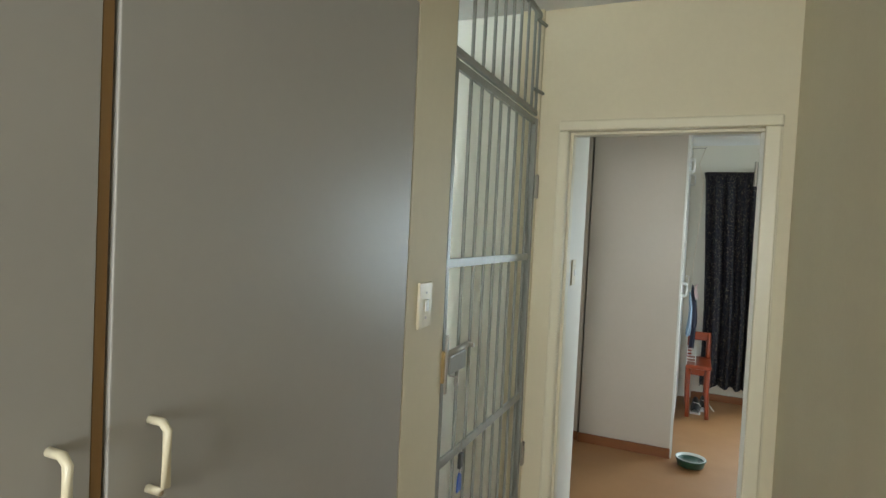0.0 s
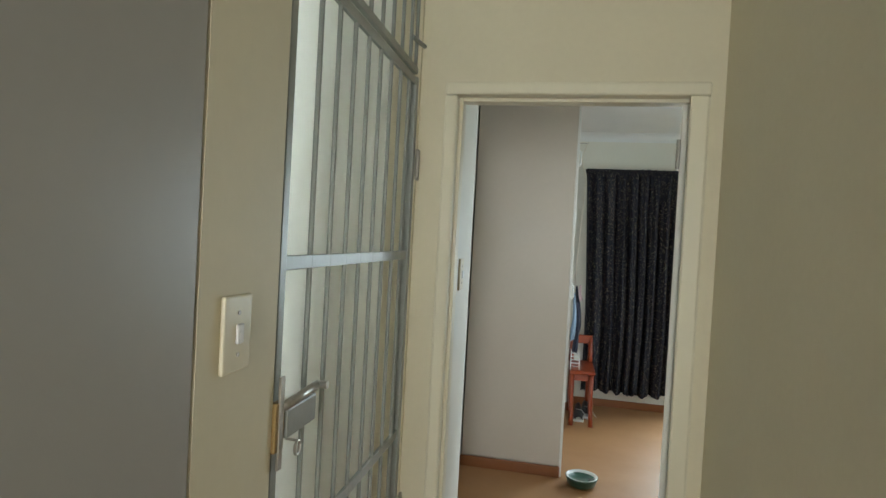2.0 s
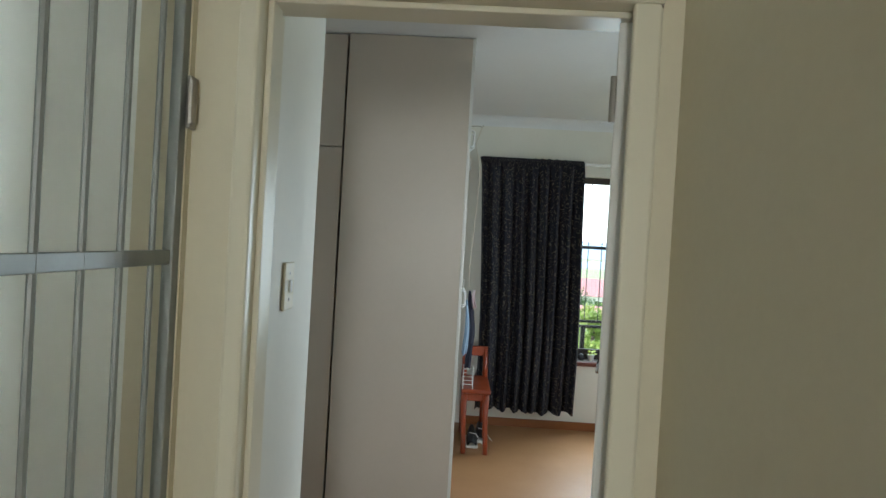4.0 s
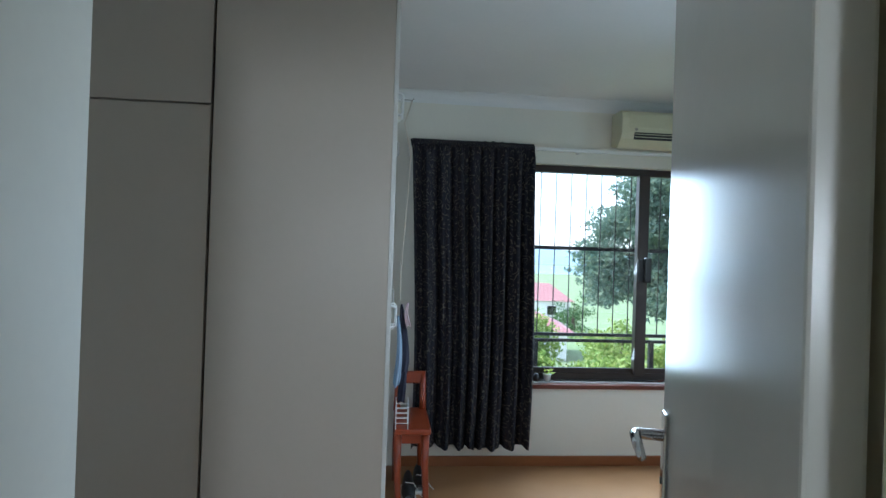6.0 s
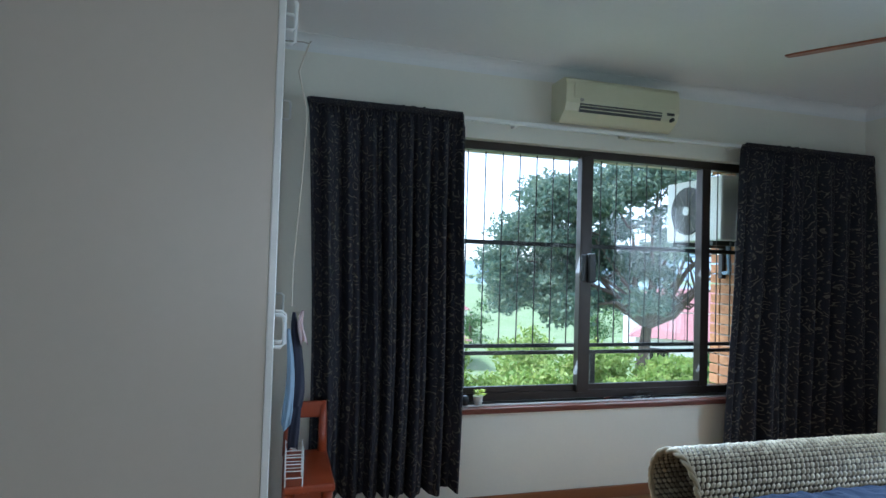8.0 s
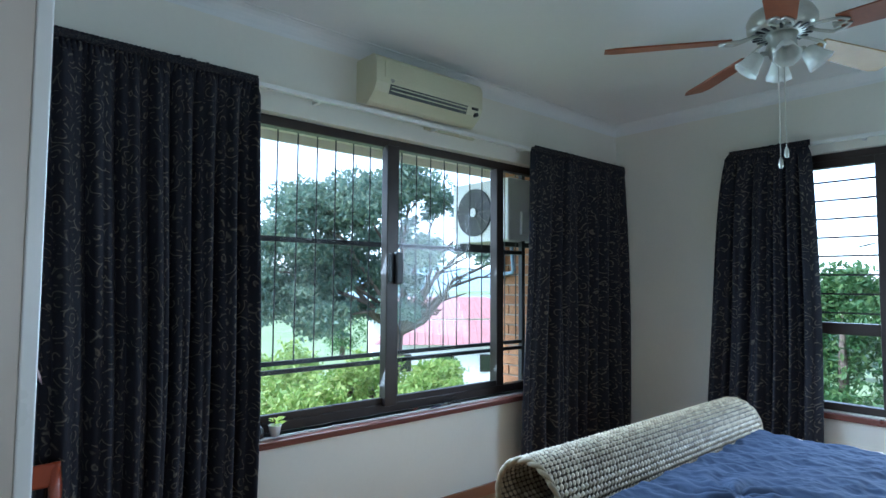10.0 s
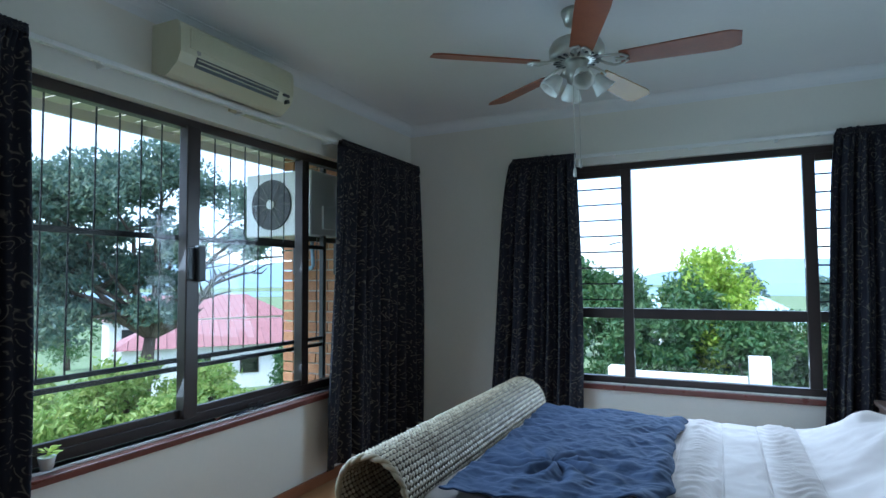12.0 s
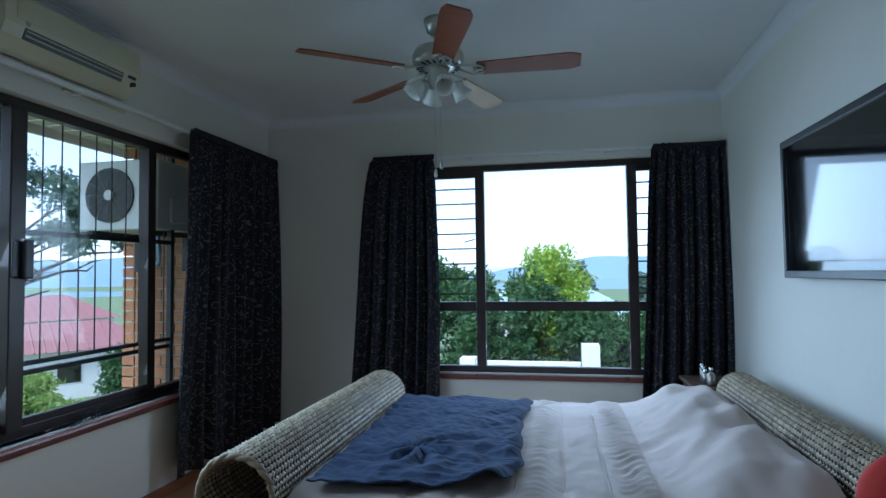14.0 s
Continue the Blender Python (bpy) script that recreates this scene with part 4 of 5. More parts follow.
def woven_roll(bed, name, label, inner, outer_dir, yc, zc, r, z_foot, sweep):
    """A rolled seagrass board: a scroll-shaped panel with woven strands standing on it."""
    path = []
    for i in range(7):
        path.append((yc - outer_dir * r, z_foot + (zc - z_foot) * i / 6))
    n = 40
    for i in range(1, n + 1):
        a = math.pi - radians(sweep) * i / n
        path.append((yc + outer_dir * r * math.cos(a), zc + r * math.sin(a)))

    x0, x1 = BX0 - 0.02, BX1 + 0.02
    seg = [0.0]
    for p, q in zip(path, path[1:]):
        seg.append(seg[-1] + math.hypot(q[0] - p[0], q[1] - p[1]))
    total = seg[-1]

    def at(s):
        s = min(max(s, 0.0), total)
        for i in range(len(path) - 1):
            if s <= seg[i + 1]:
                t = (s - seg[i]) / (seg[i + 1] - seg[i])
                p, q = path[i], path[i + 1]
                d = Vector((q[0] - p[0], q[1] - p[1])).normalized()
                return p[0] + (q[0] - p[0]) * t, p[1] + (q[1] - p[1]) * t, d
        p, q = path[-2], path[-1]
        return q[0], q[1], Vector((q[0] - p[0], q[1] - p[1])).normalized()

    # backing sheet in the darkened colour, so gaps in the weave look shaded
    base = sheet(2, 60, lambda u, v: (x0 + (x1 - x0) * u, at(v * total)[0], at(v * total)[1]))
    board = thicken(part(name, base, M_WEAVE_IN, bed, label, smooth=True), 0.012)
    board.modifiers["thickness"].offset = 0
    rows, cols = int(total / 0.0215), int((x1 - x0) / 0.0235)
    verts, faces = [], []
    rnd = random.Random(7)
    for side in (1, -1):
        for i in range(rows):
            for j in range(cols + 1):
                s = (i + 0.5) * total / rows
                x = x0 + (x1 - x0) * (j + 0.5 * (i % 2)) / (cols + 0.5)
                y, z, d = at(s)
                nrm = Vector((d.y, -d.x)) * (-outer_dir) * side
                hl, hw, hh = 0.0140 * rnd.uniform(0.9, 1.15), 0.0094 * rnd.uniform(0.85, 1.15), 0.0065 * rnd.uniform(0.75, 1.25)
                o = len(verts)
                for ax, ad, an in ((-hl, 0, 0.003), (-0.45 * hl, -hw, 0.005), (0.45 * hl, -hw, 0.005), (hl, 0, 0.003), (0.45 * hl, hw, 0.005), (-0.45 * hl, hw, 0.005), (-0.4 * hl, 0, 0.006 + hh), (0.4 * hl, 0, 0.006 + hh)):
                    tilt = 0.35 * ax
                    verts.append((min(max(x + ax, x0), x1), y + d.x * (ad + tilt) + nrm.x * an, z + d.y * (ad + tilt) + nrm.y * an))
                faces += [tuple(o + k for k in q) for q in ((0, 1, 6), (1, 2, 7, 6), (2, 3, 7), (3, 4, 7), (4, 5, 6, 7), (5, 0, 6))]
    me = bpy.data.meshes.new("weave")
    me.from_pydata(verts, [], faces)
    me.materials.append(M_WEAVE)
    me.shade_smooth()
    st = new("weave", me)
    adopt(st, board)
    tagged(st, "natural seagrass strands", kind="stuff")
    for x in (x0, x1):
        pts = [(x, at(total * k / 70)[0], at(total * k / 70)[1]) for k in range(71)]
        for ph in (0, math.pi):
            tw = [(p[0] + 0.006 * math.cos(k * 1.1 + ph), p[1], p[2] + 0.006 * math.sin(k * 1.1 + ph)) for k, p in enumerate(pts)]
            part("rope_edge", tube(tw, 0.0095, sides=7), M_ROPE, board, "braided seagrass edge", smooth=True)


def bed():
    b = thing("bed", (2.58, 4.3, 0), "double bed with rolled seagrass headboard and footboard", "bed")
    woven_roll(b, "footboard", "rolled seagrass footboard", -1, 1, 5.36, 0.55, 0.14, 0.12, 300)
    woven_roll(b, "headboard", "rolled seagrass headboard", 1, -1, 3.25, 0.605, 0.115, 0.12, 300)
    part("base", box(BX0 + 0.03, 3.42, 0.12, BX1 - 0.03, 5.20, 0.32, 0.01), M_DWOOD, b)
    for x in (BX0 + 0.08, BX1 - 0.08):
        for y in (3.5, 5.12):
            part("leg", lathe([(0.028, 0), (0.035, 0.02), (0.032, 0.12)], (x, y, 0), 14), M_DWOOD, b)
    part("mattress", box(BX0 + 0.02, 3.43, 0.32, BX1 - 0.02, 5.19, 0.52, 0.05, seg=4), M_DUVET, b, smooth=True)


bed()


def wrinkle(x, y, s, amp, stretch=(1, 1)):
    return amp * (noise.noise(Vector((x * s * stretch[0], y * s * stretch[1], 3.1))) + 0.5 * noise.noise(Vector((x * s * 2.3 * stretch[0], y * s * 2.3 * stretch[1], 7.7))))


def smooth_step(a, b, x):
    t = min(max((x - a) / (b - a), 0), 1)
    return t * t * (3 - 2 * t)


def duvet():
    ya, yb = 3.40, 5.19
    xa, xb = BX0 - 0.04, BX1 + 0.03
    bands = (4.00, 4.33, 4.70)

    def f(u, v):
        y = ya + (yb - ya) * v
        drop_n = max(0.0, 0.12 - u) / 0.12
        drop_f = max(0.0, u - 0.92) / 0.08
        x = xa + (xb - xa) * min(max((u - 0.10) / 0.84, 0), 1)
        z = 0.548 + wrinkle(x, y, 2.2, 0.010) + wrinkle(x, y, 7, 0.005) + 0.011 * (0.5 - abs(noise.noise(Vector((x * 6, y * 9, 4.4))))) + 0.006 * (0.5 - abs(noise.noise(Vector((x * 15 + y * 4, y * 13, 1.4)))))
        # pillows under the cover
        hump = smooth_step(3.92, 3.62, y) * (1 - 0.35 * smooth_step(3.50, 3.40, y))
        two = 1 - 0.30 * math.exp(-((x - 2.52) / 0.10) ** 2)
        ends = smooth_step(xa + 0.02, xa + 0.28, x) * smooth_step(xb - 0.02, xb - 0.22, x)
        z += 0.14 * hump * two * ends
        # gathered bands across the cover
        for yb0 in bands:
            w = math.exp(-((y - yb0) / 0.06) ** 2)
            z += w * 0.0065 * math.sin(x * 120 * (1 + 0.02 * math.sin(x * 7)) + 5 * math.sin(y * 30) + 4 * noise.noise(Vector((x * 4, y * 9, 0))))
            z += 0.006 * w
            for e in (-0.085, 0.085):
                z -= 0.005 * math.exp(-((y - yb0 - e) / 0.008) ** 2)
        # long soft creases by the pillows
        z += 0.010 * hump * math.sin((x * 0.6 + y) * 26 + 3 * noise.noise(Vector((x * 3, y * 3, 5))))
        edge = max(smooth_step(0.16, 0.10, u), smooth_step(0.90, 0.94, u))
        z -= 0.03 * edge
        z -= 0.34 * drop_n + 0.30 * drop_f
        x += -0.03 * math.sin(drop_n * 2.5) + 0.02 * math.sin(drop_f * 2.5) + (0.012 * math.sin(y * 21) * (drop_n + drop_f))
        return (x, y, z)

    d = thing("duvet", (2.58, 4.3, 0.56), "oatmeal cotton duvet with gathered bands over plump pillows", "duvet")
    thicken(part("cover", sheet(150, 190, f), M_DUVET, d, smooth=True), 0.012)
    for yb0 in bands:
        for e in (-0.088, 0.088):
            v = (yb0 + e - ya) / (yb - ya)
            line = [Vector(f(0.03 + 0.94 * k / 120, v)) + Vector((0, 0, 0.001)) for k in range(121)]
            part("seam", tube(line, 0.0022, sides=5), M_DUVET, d, "stitched seam beside a gathered band", smooth=True)


duvet()


def throw():
    c0, c1, c2, c3 = Vector((1.80, 5.13, 0)), Vector((3.28, 5.17, 0)), Vector((3.24, 4.42, 0)), Vector((1.86, 4.43, 0))

    def f(u, v):
        p = (c0 * (1 - u) + c1 * u) * (1 - v) + (c3 * (1 - u) + c2 * u) * v
        x, y = p.x, p.y
        y += (0.05 * noise.noise(Vector((x * 3, 0.3, 1))) + 0.022 * noise.noise(Vector((x * 9, 0.3, 5)))) * v
        x += 0.03 * noise.noise(Vector((0.2, y * 5, 4))) * (1 - u)
        z = 0.568 + wrinkle(x, y, 2.2, 0.010) + wrinkle(x, y, 9, 0.003, (0.7, 1.4)) + 0.004 * (0.5 - abs(noise.noise(Vector((x * 40, y * 22 + x * 9, 6.2))))) + 0.020 * (0.5 - abs(noise.noise(Vector((x * 7, y * 8 + x * 3, 2.2))))) + 0.015 * (0.5 - abs(noise.noise(Vector((x * 17, y * 12 - x * 5, 8.2)))))
        star = math.hypot(x - 2.25, y - 4.85)
        z += 0.015 * math.exp(-(star / 0.26) ** 2) * math.sin(9 * math.atan2(y - 4.85, x - 2.25) + star * 25)
        z += 0.007 * v * math.sin(y * 10 + x * 34 + 4 * noise.noise(Vector((x * 2, y * 4, 2)))) * 0.6
        z += 0.022 * math.exp(-((v - 0.93) / 0.05) ** 2) * (0.6 + 0.6 * noise.noise(Vector((x * 7, 1.0, 9))))
        z += 0.045 * math.exp(-((u - 0.03) / 0.08) ** 2 - ((v - 0.93) / 0.10) ** 2)
        z += 0.012 * math.exp(-(u / 0.02) ** 2) - 0.012 * math.exp(-((1 - v) / 0.02) ** 2)
        return (x, y, z)

    t = thing("throw_blanket", (2.55, 4.8, 0.6), "crumpled denim-blue cotton throw across the bed foot", "blanket")
    thicken(part("cloth", sheet(300, 200, f), M_THROW, t, smooth=True), 0.007)


throw()

# small table beyond the bed head, with a tumbler and a box
tbl = thing("bedside_table", (3.72, 3.30, 0), "small dark wooden bedside table in the corner", "bedside table")
part("top", box(3.50, 3.10, 0.60, 3.93, 3.48, 0.625, 0.006), M_DWOOD, tbl)
part("drawer", box(3.52, 3.13, 0.47, 3.91, 3.46, 0.60, 0.004), M_DWOOD, tbl)
for x in (3.53, 3.90):
    for y in (3.14, 3.45):
        part("leg", box(x - 0.015, y - 0.015, 0, x + 0.015, y + 0.015, 0.47, 0.003), M_DWOOD, tbl)
g = thing("bottle", (3.60, 3.36, 0.625), "small steel bottle with chrome cap on the bedside table", "bottle")
part("body", lathe([(0.022, 0), (0.025, 0.01), (0.025, 0.06), (0.012, 0.075)], (3.60, 3.36, 0.625), 16), M_STEEL, g, smooth=True)
part("cap", lathe([(0.013, 0.075), (0.013, 0.10), (0.010, 0.104)], (3.60, 3.36, 0.625), 16), M_CHROME, g, smooth=True)
for k in range(3):
    u = thing("cosmetic_tube", (3.655 + 0.04 * k, 3.38, 0.625), "small chrome-capped tube on the bedside table", "tube", "tubes on the bedside table")
    part("body", lathe([(0.012, 0), (0.012, 0.06 + 0.01 * k)], (3.655 + 0.04 * k, 3.38, 0.625), 12), M_STEEL, u, smooth=True)
    part("cap", lathe([(0.010, 0.06 + 0.01 * k), (0.010, 0.085 + 0.01 * k)], (3.655 + 0.04 * k, 3.38, 0.625), 12), M_CHROME, u, smooth=True)

# red cushion against the near end of the headboard
def cushion():
    def f(u, v):
        a, b = u * 2 - 1, v * 6.283
        r = (1 - abs(a) ** 2.6) ** 0.6
        return (1.615 + 0.07 * r * math.cos(b), 3.34 + 0.15 * a, 0.70 + 0.13 * r * math.sin(b))
    solid("red_cushion", sheet(24, 24, f), M_RED, "bright red cushion propped against the headboard", "cushion", smooth=True)


cushion()


# ---- television ----
def television():
    t = thing("television", (2.44, YS, 1.6), "flat black television hung on the pale wall above the bed", "television")
    x0, x1, z0, z1, y = 1.86, 3.02, 1.27, 1.945, YS + 0.03
    b = 0.035
    bm = box(x0, y, z0, x1, y + 0.035, z0 + b, 0.004)
    box(x0, y, z1 - b, x1, y + 0.035, z1, 0.004, bm)
    box(x0, y, z0 + b, x0 + b, y + 0.035, z1 - b, 0.004, bm)
    box(x1 - b, y, z0 + b, x1, y + 0.035, z1 - b, 0.004, bm)
    part("bezel", bm, M_BLACK, t)
    part("screen", box(x0 + b, y + 0.01, z0 + b, x1 - b, y + 0.026, z1 - b), M_SCREEN, t, "glossy dark screen")
    part("back", box(x0 + 0.2, YS + 0.001, z0 + 0.15, x1 - 0.2, y + 0.01, z1 - 0.15), M_BLACK, t)


television()


# ---- things on the sill ----
pot = thing("potted_plant", (1.34, YN + 0.005, AZ0), "small green plant in a white pot on the sill", "potted plant")
part("pot", lathe([(0.022, 0), (0.03, 0.045), (0.032, 0.05), (0.028, 0.05), (0.026, 0.042)], (1.34, YN + 0.005, AZ0), 18), M_BOWLIN, pot, smooth=True)
rnd = random.Random(5)
for k in range(26):
    a, r, h = rnd.uniform(0, 6.283), rnd.uniform(0.005, 0.045), rnd.uniform(0.05, 0.085)
    c = Vector((1.34 + r * math.cos(a), YN + 0.005 + 0.7 * r * math.sin(a), AZ0 + h))
    bm = bmesh.new()
    d, s = Vector((math.cos(a), math.sin(a), 0.3)) * 0.016, Vector((-math.sin(a), math.cos(a), 0.2)) * 0.009
    q = [bm.verts.new(c - d), bm.verts.new(c - s), bm.verts.new(c + d + Vector((0, 0, -0.004))), bm.verts.new(c + s)]
    bm.faces.new((q[0], q[1], q[2]))
    bm.faces.new((q[0], q[2], q[3]))
    part("leaf", bm, M_LEAF_LT, pot)
jar = thing("ornament", (1.26, YN, AZ0), "small dark ornament on the sill", "ornament")
part("body", lathe([(0.018, 0), (0.026, 0.02), (0.02, 0.045), (0.008, 0.055)], (1.26, YN + 0.003, AZ0), 16), M_BLACK, jar, smooth=True)
gl = thing("spectacles", (2.45, YN, AZ0), "folded dark spectacles lying on the sill", "spectacles")
for s in (-1, 1):
    part("rim", tube([(2.45 + 0.033 * s + 0.025 * math.cos(a), YN + 0.01, AZ0 + 0.022 + 0.018 * math.sin(a)) for a in [6.283 * k / 14 for k in range(14)]], 0.003, closed=True, sides=6), M_BLACK, gl)
    part("temple", tube([(2.45 + 0.058 * s, YN + 0.01, AZ0 + 0.025), (2.45 - 0.05 * s, YN - 0.03, AZ0 + 0.008)], 0.003, sides=6), M_BLACK, gl)
for k, (x, l) in enumerate(((2.28, 0.12), (2.36, 0.08), (2.16, 0.05))):
    pen = thing("pen", (x, YN, AZ0), "thin pen lying on the sill", "pen", "pens on the sill")
    part("barrel", tube([(x, YN - 0.02 + 0.012 * k, AZ0 + 0.006), (x + l, YN + 0.005 + 0.01 * k, AZ0 + 0.006)], 0.005, sides=8), (M_NAVY, M_STEEL, M_SILL)[k], pen)
    part("tip", tube([(x + l, YN + 0.005 + 0.01 * k, AZ0 + 0.006), (x + l + 0.012, YN + 0.0075 + 0.01 * k, AZ0 + 0.006)], [0.004, 0.001], sides=8), M_STEEL, pen)


# ---- outdoors ----
def ground_z(x, y):
    d = max(0.0, math.hypot(max(x - 4.5, 0), max(y - 6.9, 0)) - 1.5)
    return -0.75 - 5.2 * smooth_step(0, 34, d) - 6 * smooth_step(34, 120, d) + 0.12 * noise.noise(Vector((x * 0.2, y * 0.2, 0)))


def ground():
    rings = [0, 2, 4, 6, 8, 10, 12, 15, 18, 22, 26, 31, 37, 44, 55, 70, 90, 130, 220, 500, 1200, 3000]
    bm = bmesh.new()
    n = 96
    grid = []
    for r in rings[1:]:
        grid.append([bm.verts.new((2 + r * math.cos(6.283185 * k / n), 4 + r * math.sin(6.283185 * k / n), ground_z(2 + r * math.cos(6.283185 * k / n), 4 + r * math.sin(6.283185 * k / n)))) for k in range(n)])
    c = bm.verts.new((2, 4, -0.75))
    for k in range(n):
        bm.faces.new((c, grid[0][k], grid[0][(k + 1) % n]))
    for a, b in zip(grid, grid[1:]):
        for k in range(n):
            bm.faces.new((a[k], b[k], b[(k + 1) % n], a[(k + 1) % n]))
    solid("ground", bm, M_GRASS, "sloping grassy ground falling away from the house", "ground", "structure", smooth=True)


ground()


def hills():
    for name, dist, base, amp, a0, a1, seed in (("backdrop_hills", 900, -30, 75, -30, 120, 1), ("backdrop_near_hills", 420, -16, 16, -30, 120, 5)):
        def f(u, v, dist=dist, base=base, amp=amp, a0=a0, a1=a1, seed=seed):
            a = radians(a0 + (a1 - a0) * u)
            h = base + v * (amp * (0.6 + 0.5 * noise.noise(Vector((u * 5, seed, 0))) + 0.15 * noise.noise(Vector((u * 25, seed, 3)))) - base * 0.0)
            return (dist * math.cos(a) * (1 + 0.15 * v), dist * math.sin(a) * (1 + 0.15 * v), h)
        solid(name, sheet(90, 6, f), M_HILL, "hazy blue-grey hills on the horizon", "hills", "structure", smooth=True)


hills()


def foliage(name, blobs, leaves, size, seed, hollow=0.55, droop=0.0):
    """Many small bent leaves scattered in uneven clumps; blobs are (x, y, z, rx, ry, rz)."""
    rng = np.random.default_rng(seed)
    vol = np.array([b[3] * b[4] * b[5] for b in blobs]) ** 0.75
    idx = rng.choice(len(blobs), leaves, p=vol / vol.sum())
    B = np.array(blobs)[idx]
    d = rng.normal(size=(leaves, 3))
    d /= np.linalg.norm(d, axis=1)[:, None]
    r = hollow + (1.08 - hollow) * rng.random(leaves) ** 0.7
    lump = 1 + 0.22 * np.sin(5.0 * d[:, 0] + idx) * np.cos(4.0 * d[:, 1] + 2 * idx) + 0.16 * np.sin(9 * d[:, 2] + 3 * idx)
    c = B[:, :3] + d * B[:, 3:] * (r * lump)[:, None]
    a = rng.normal(size=(leaves, 3)) + d * 0.6
    a[:, 2] -= droop
    a /= np.linalg.norm(a, axis=1)[:, None]
    b = np.cross(a, rng.normal(size=(leaves, 3)))
    b /= np.linalg.norm(b, axis=1)[:, None]
    n = np.cross(a, b)
    s = size * rng.uniform(0.6, 1.4, leaves)[:, None]
    v = np.stack([c - a * s, c - b * s * 0.42 + n * s * 0.12, c + a * s, c + b * s * 0.42 + n * s * 0.12], axis=1).reshape(-1, 3)
    me = bpy.data.meshes.new(name)
    o = np.arange(leaves) * 4
    faces = np.concatenate([np.stack([o, o + 1, o + 2], 1), np.stack([o, o + 2, o + 3], 1)])
    me.from_pydata(v.tolist(), [], faces.tolist())
    return me


def plant(name, at, me, material, label, category, trunk=None, branches=(), group=""):
    t = thing(name, at, label, category, group)
    me.materials.append(material)
    cr = new("crown", me)
    adopt(cr, t)
    if trunk:
        part("trunk", tube(trunk[0], trunk[1], sides=10), M_BARK, t, smooth=True)
    for pts, rs in branches:
        part("limb", tube(pts, rs, sides=8), M_BARK, t, smooth=True)
    return t


def big_tree():
    """A spreading tree: dense on one side, with bare twisting limbs reaching out on the other."""
    bx, by = 10.6, 18.4
    gz = ground_z(bx, by)
    rnd = random.Random(3)
    base = Vector((bx, by, gz))
    across, away = Vector((0.819, -0.574, 0)), Vector((0.574, 0.819, 0))
    fork = base + across * 0.2 + Vector((0, 0, 1.9))

    def spot(s, q, z):
        return Vector((bx, by, z)) + across * s + away * q

    limbs, blobs = [], []

    def clump(c, r):
        blobs.append((*c, r * rnd.uniform(0.85, 1.25), r * rnd.uniform(0.85, 1.25), r * rnd.uniform(0.5, 0.75)))

    def limb(tip, r, twigs, leafy):
        rise = Vector((0, 0, 0.12 * (tip - fork).length))
        pts = [fork]
        for k in (0.25, 0.5, 0.75):
            pts.append(fork.lerp(tip, k) + rise * math.sin(3.14 * k) + Vector((rnd.uniform(-0.25, 0.25), rnd.uniform(-0.25, 0.25), rnd.uniform(-0.16, 0.16))))
        pts.append(tip)
        limbs.append((pts, [r, r * 0.75, r * 0.55, r * 0.38, r * 0.18]))
        for k in range(twigs):
            p = pts[1 + k % 3].lerp(pts[2 + k % 3], rnd.random())
            e = p + Vector((rnd.uniform(-0.9, 0.9), rnd.uniform(-0.9, 0.9), rnd.uniform(-0.2, 0.9)))
            limbs.append(([p, p.lerp(e, 0.5) + Vector((rnd.uniform(-0.15, 0.15), 0, rnd.uniform(-0.1, 0.15))), e], [r * 0.3, r * 0.2, 0.008]))
            if leafy or e.z > 2.2:
                clump(e, rnd.uniform(0.3, 0.55))

    for s, q, z in ((-3.6, 0.3, 2.6), (-2.6, -0.8, 3.6), (-1.2, 0.4, 4.1), (0.4, -0.4, 4.3), (-3.2, 0.6, 1.0), (-2.0, -1.0, 0.4), (-1.0, 0.9, 1.8), (-4.3, -0.4, 1.6), (-2.2, 0.2, 2.0)):
        limb(spot(s, q, z), 0.09, 5, True)
        clump(spot(s, q, z), rnd.uniform(0.8, 1.1))
    for s, q, z in ((1.6, 0.4, 3.9), (2.8, -0.5, 3.4), (3.6, 0.3, 3.1)):
        limb(spot(s, q, z), 0.085, 4, True)
        clump(spot(s, q, z), rnd.uniform(0.7, 0.95))
    for s, q, z in ((2.2, -0.6, 1.0), (3.2, 0.2, 1.5), (3.9, -0.3, 2.0), (1.6, 0.5, 0.5), (2.7, 0.1, 2.3)):
        limb(spot(s, q, z), 0.10, 7, False)
    for k in range(30):
        s = rnd.uniform(-4.4, 0.3)
        dome = 4.3 - 0.13 * (s + 0.8) ** 2
        clump(spot(s, rnd.uniform(-1.6, 1.6), rnd.uniform(-0.5 + 0.3 * max(0, s + 1.5), dome)), rnd.uniform(0.45, 0.85))
    me = foliage("crown", blobs, 64000, 0.085, 11, 0.15)
    plant("gum_tree", base, me, M_LEAF_DK, "large spreading tree with haze-paled blue-green foliage and bare grey limbs", "tree", ([base, base + across * 0.1 + Vector((0, 0, 1.0)), fork], [0.24, 0.18, 0.15]), limbs)


big_tree()


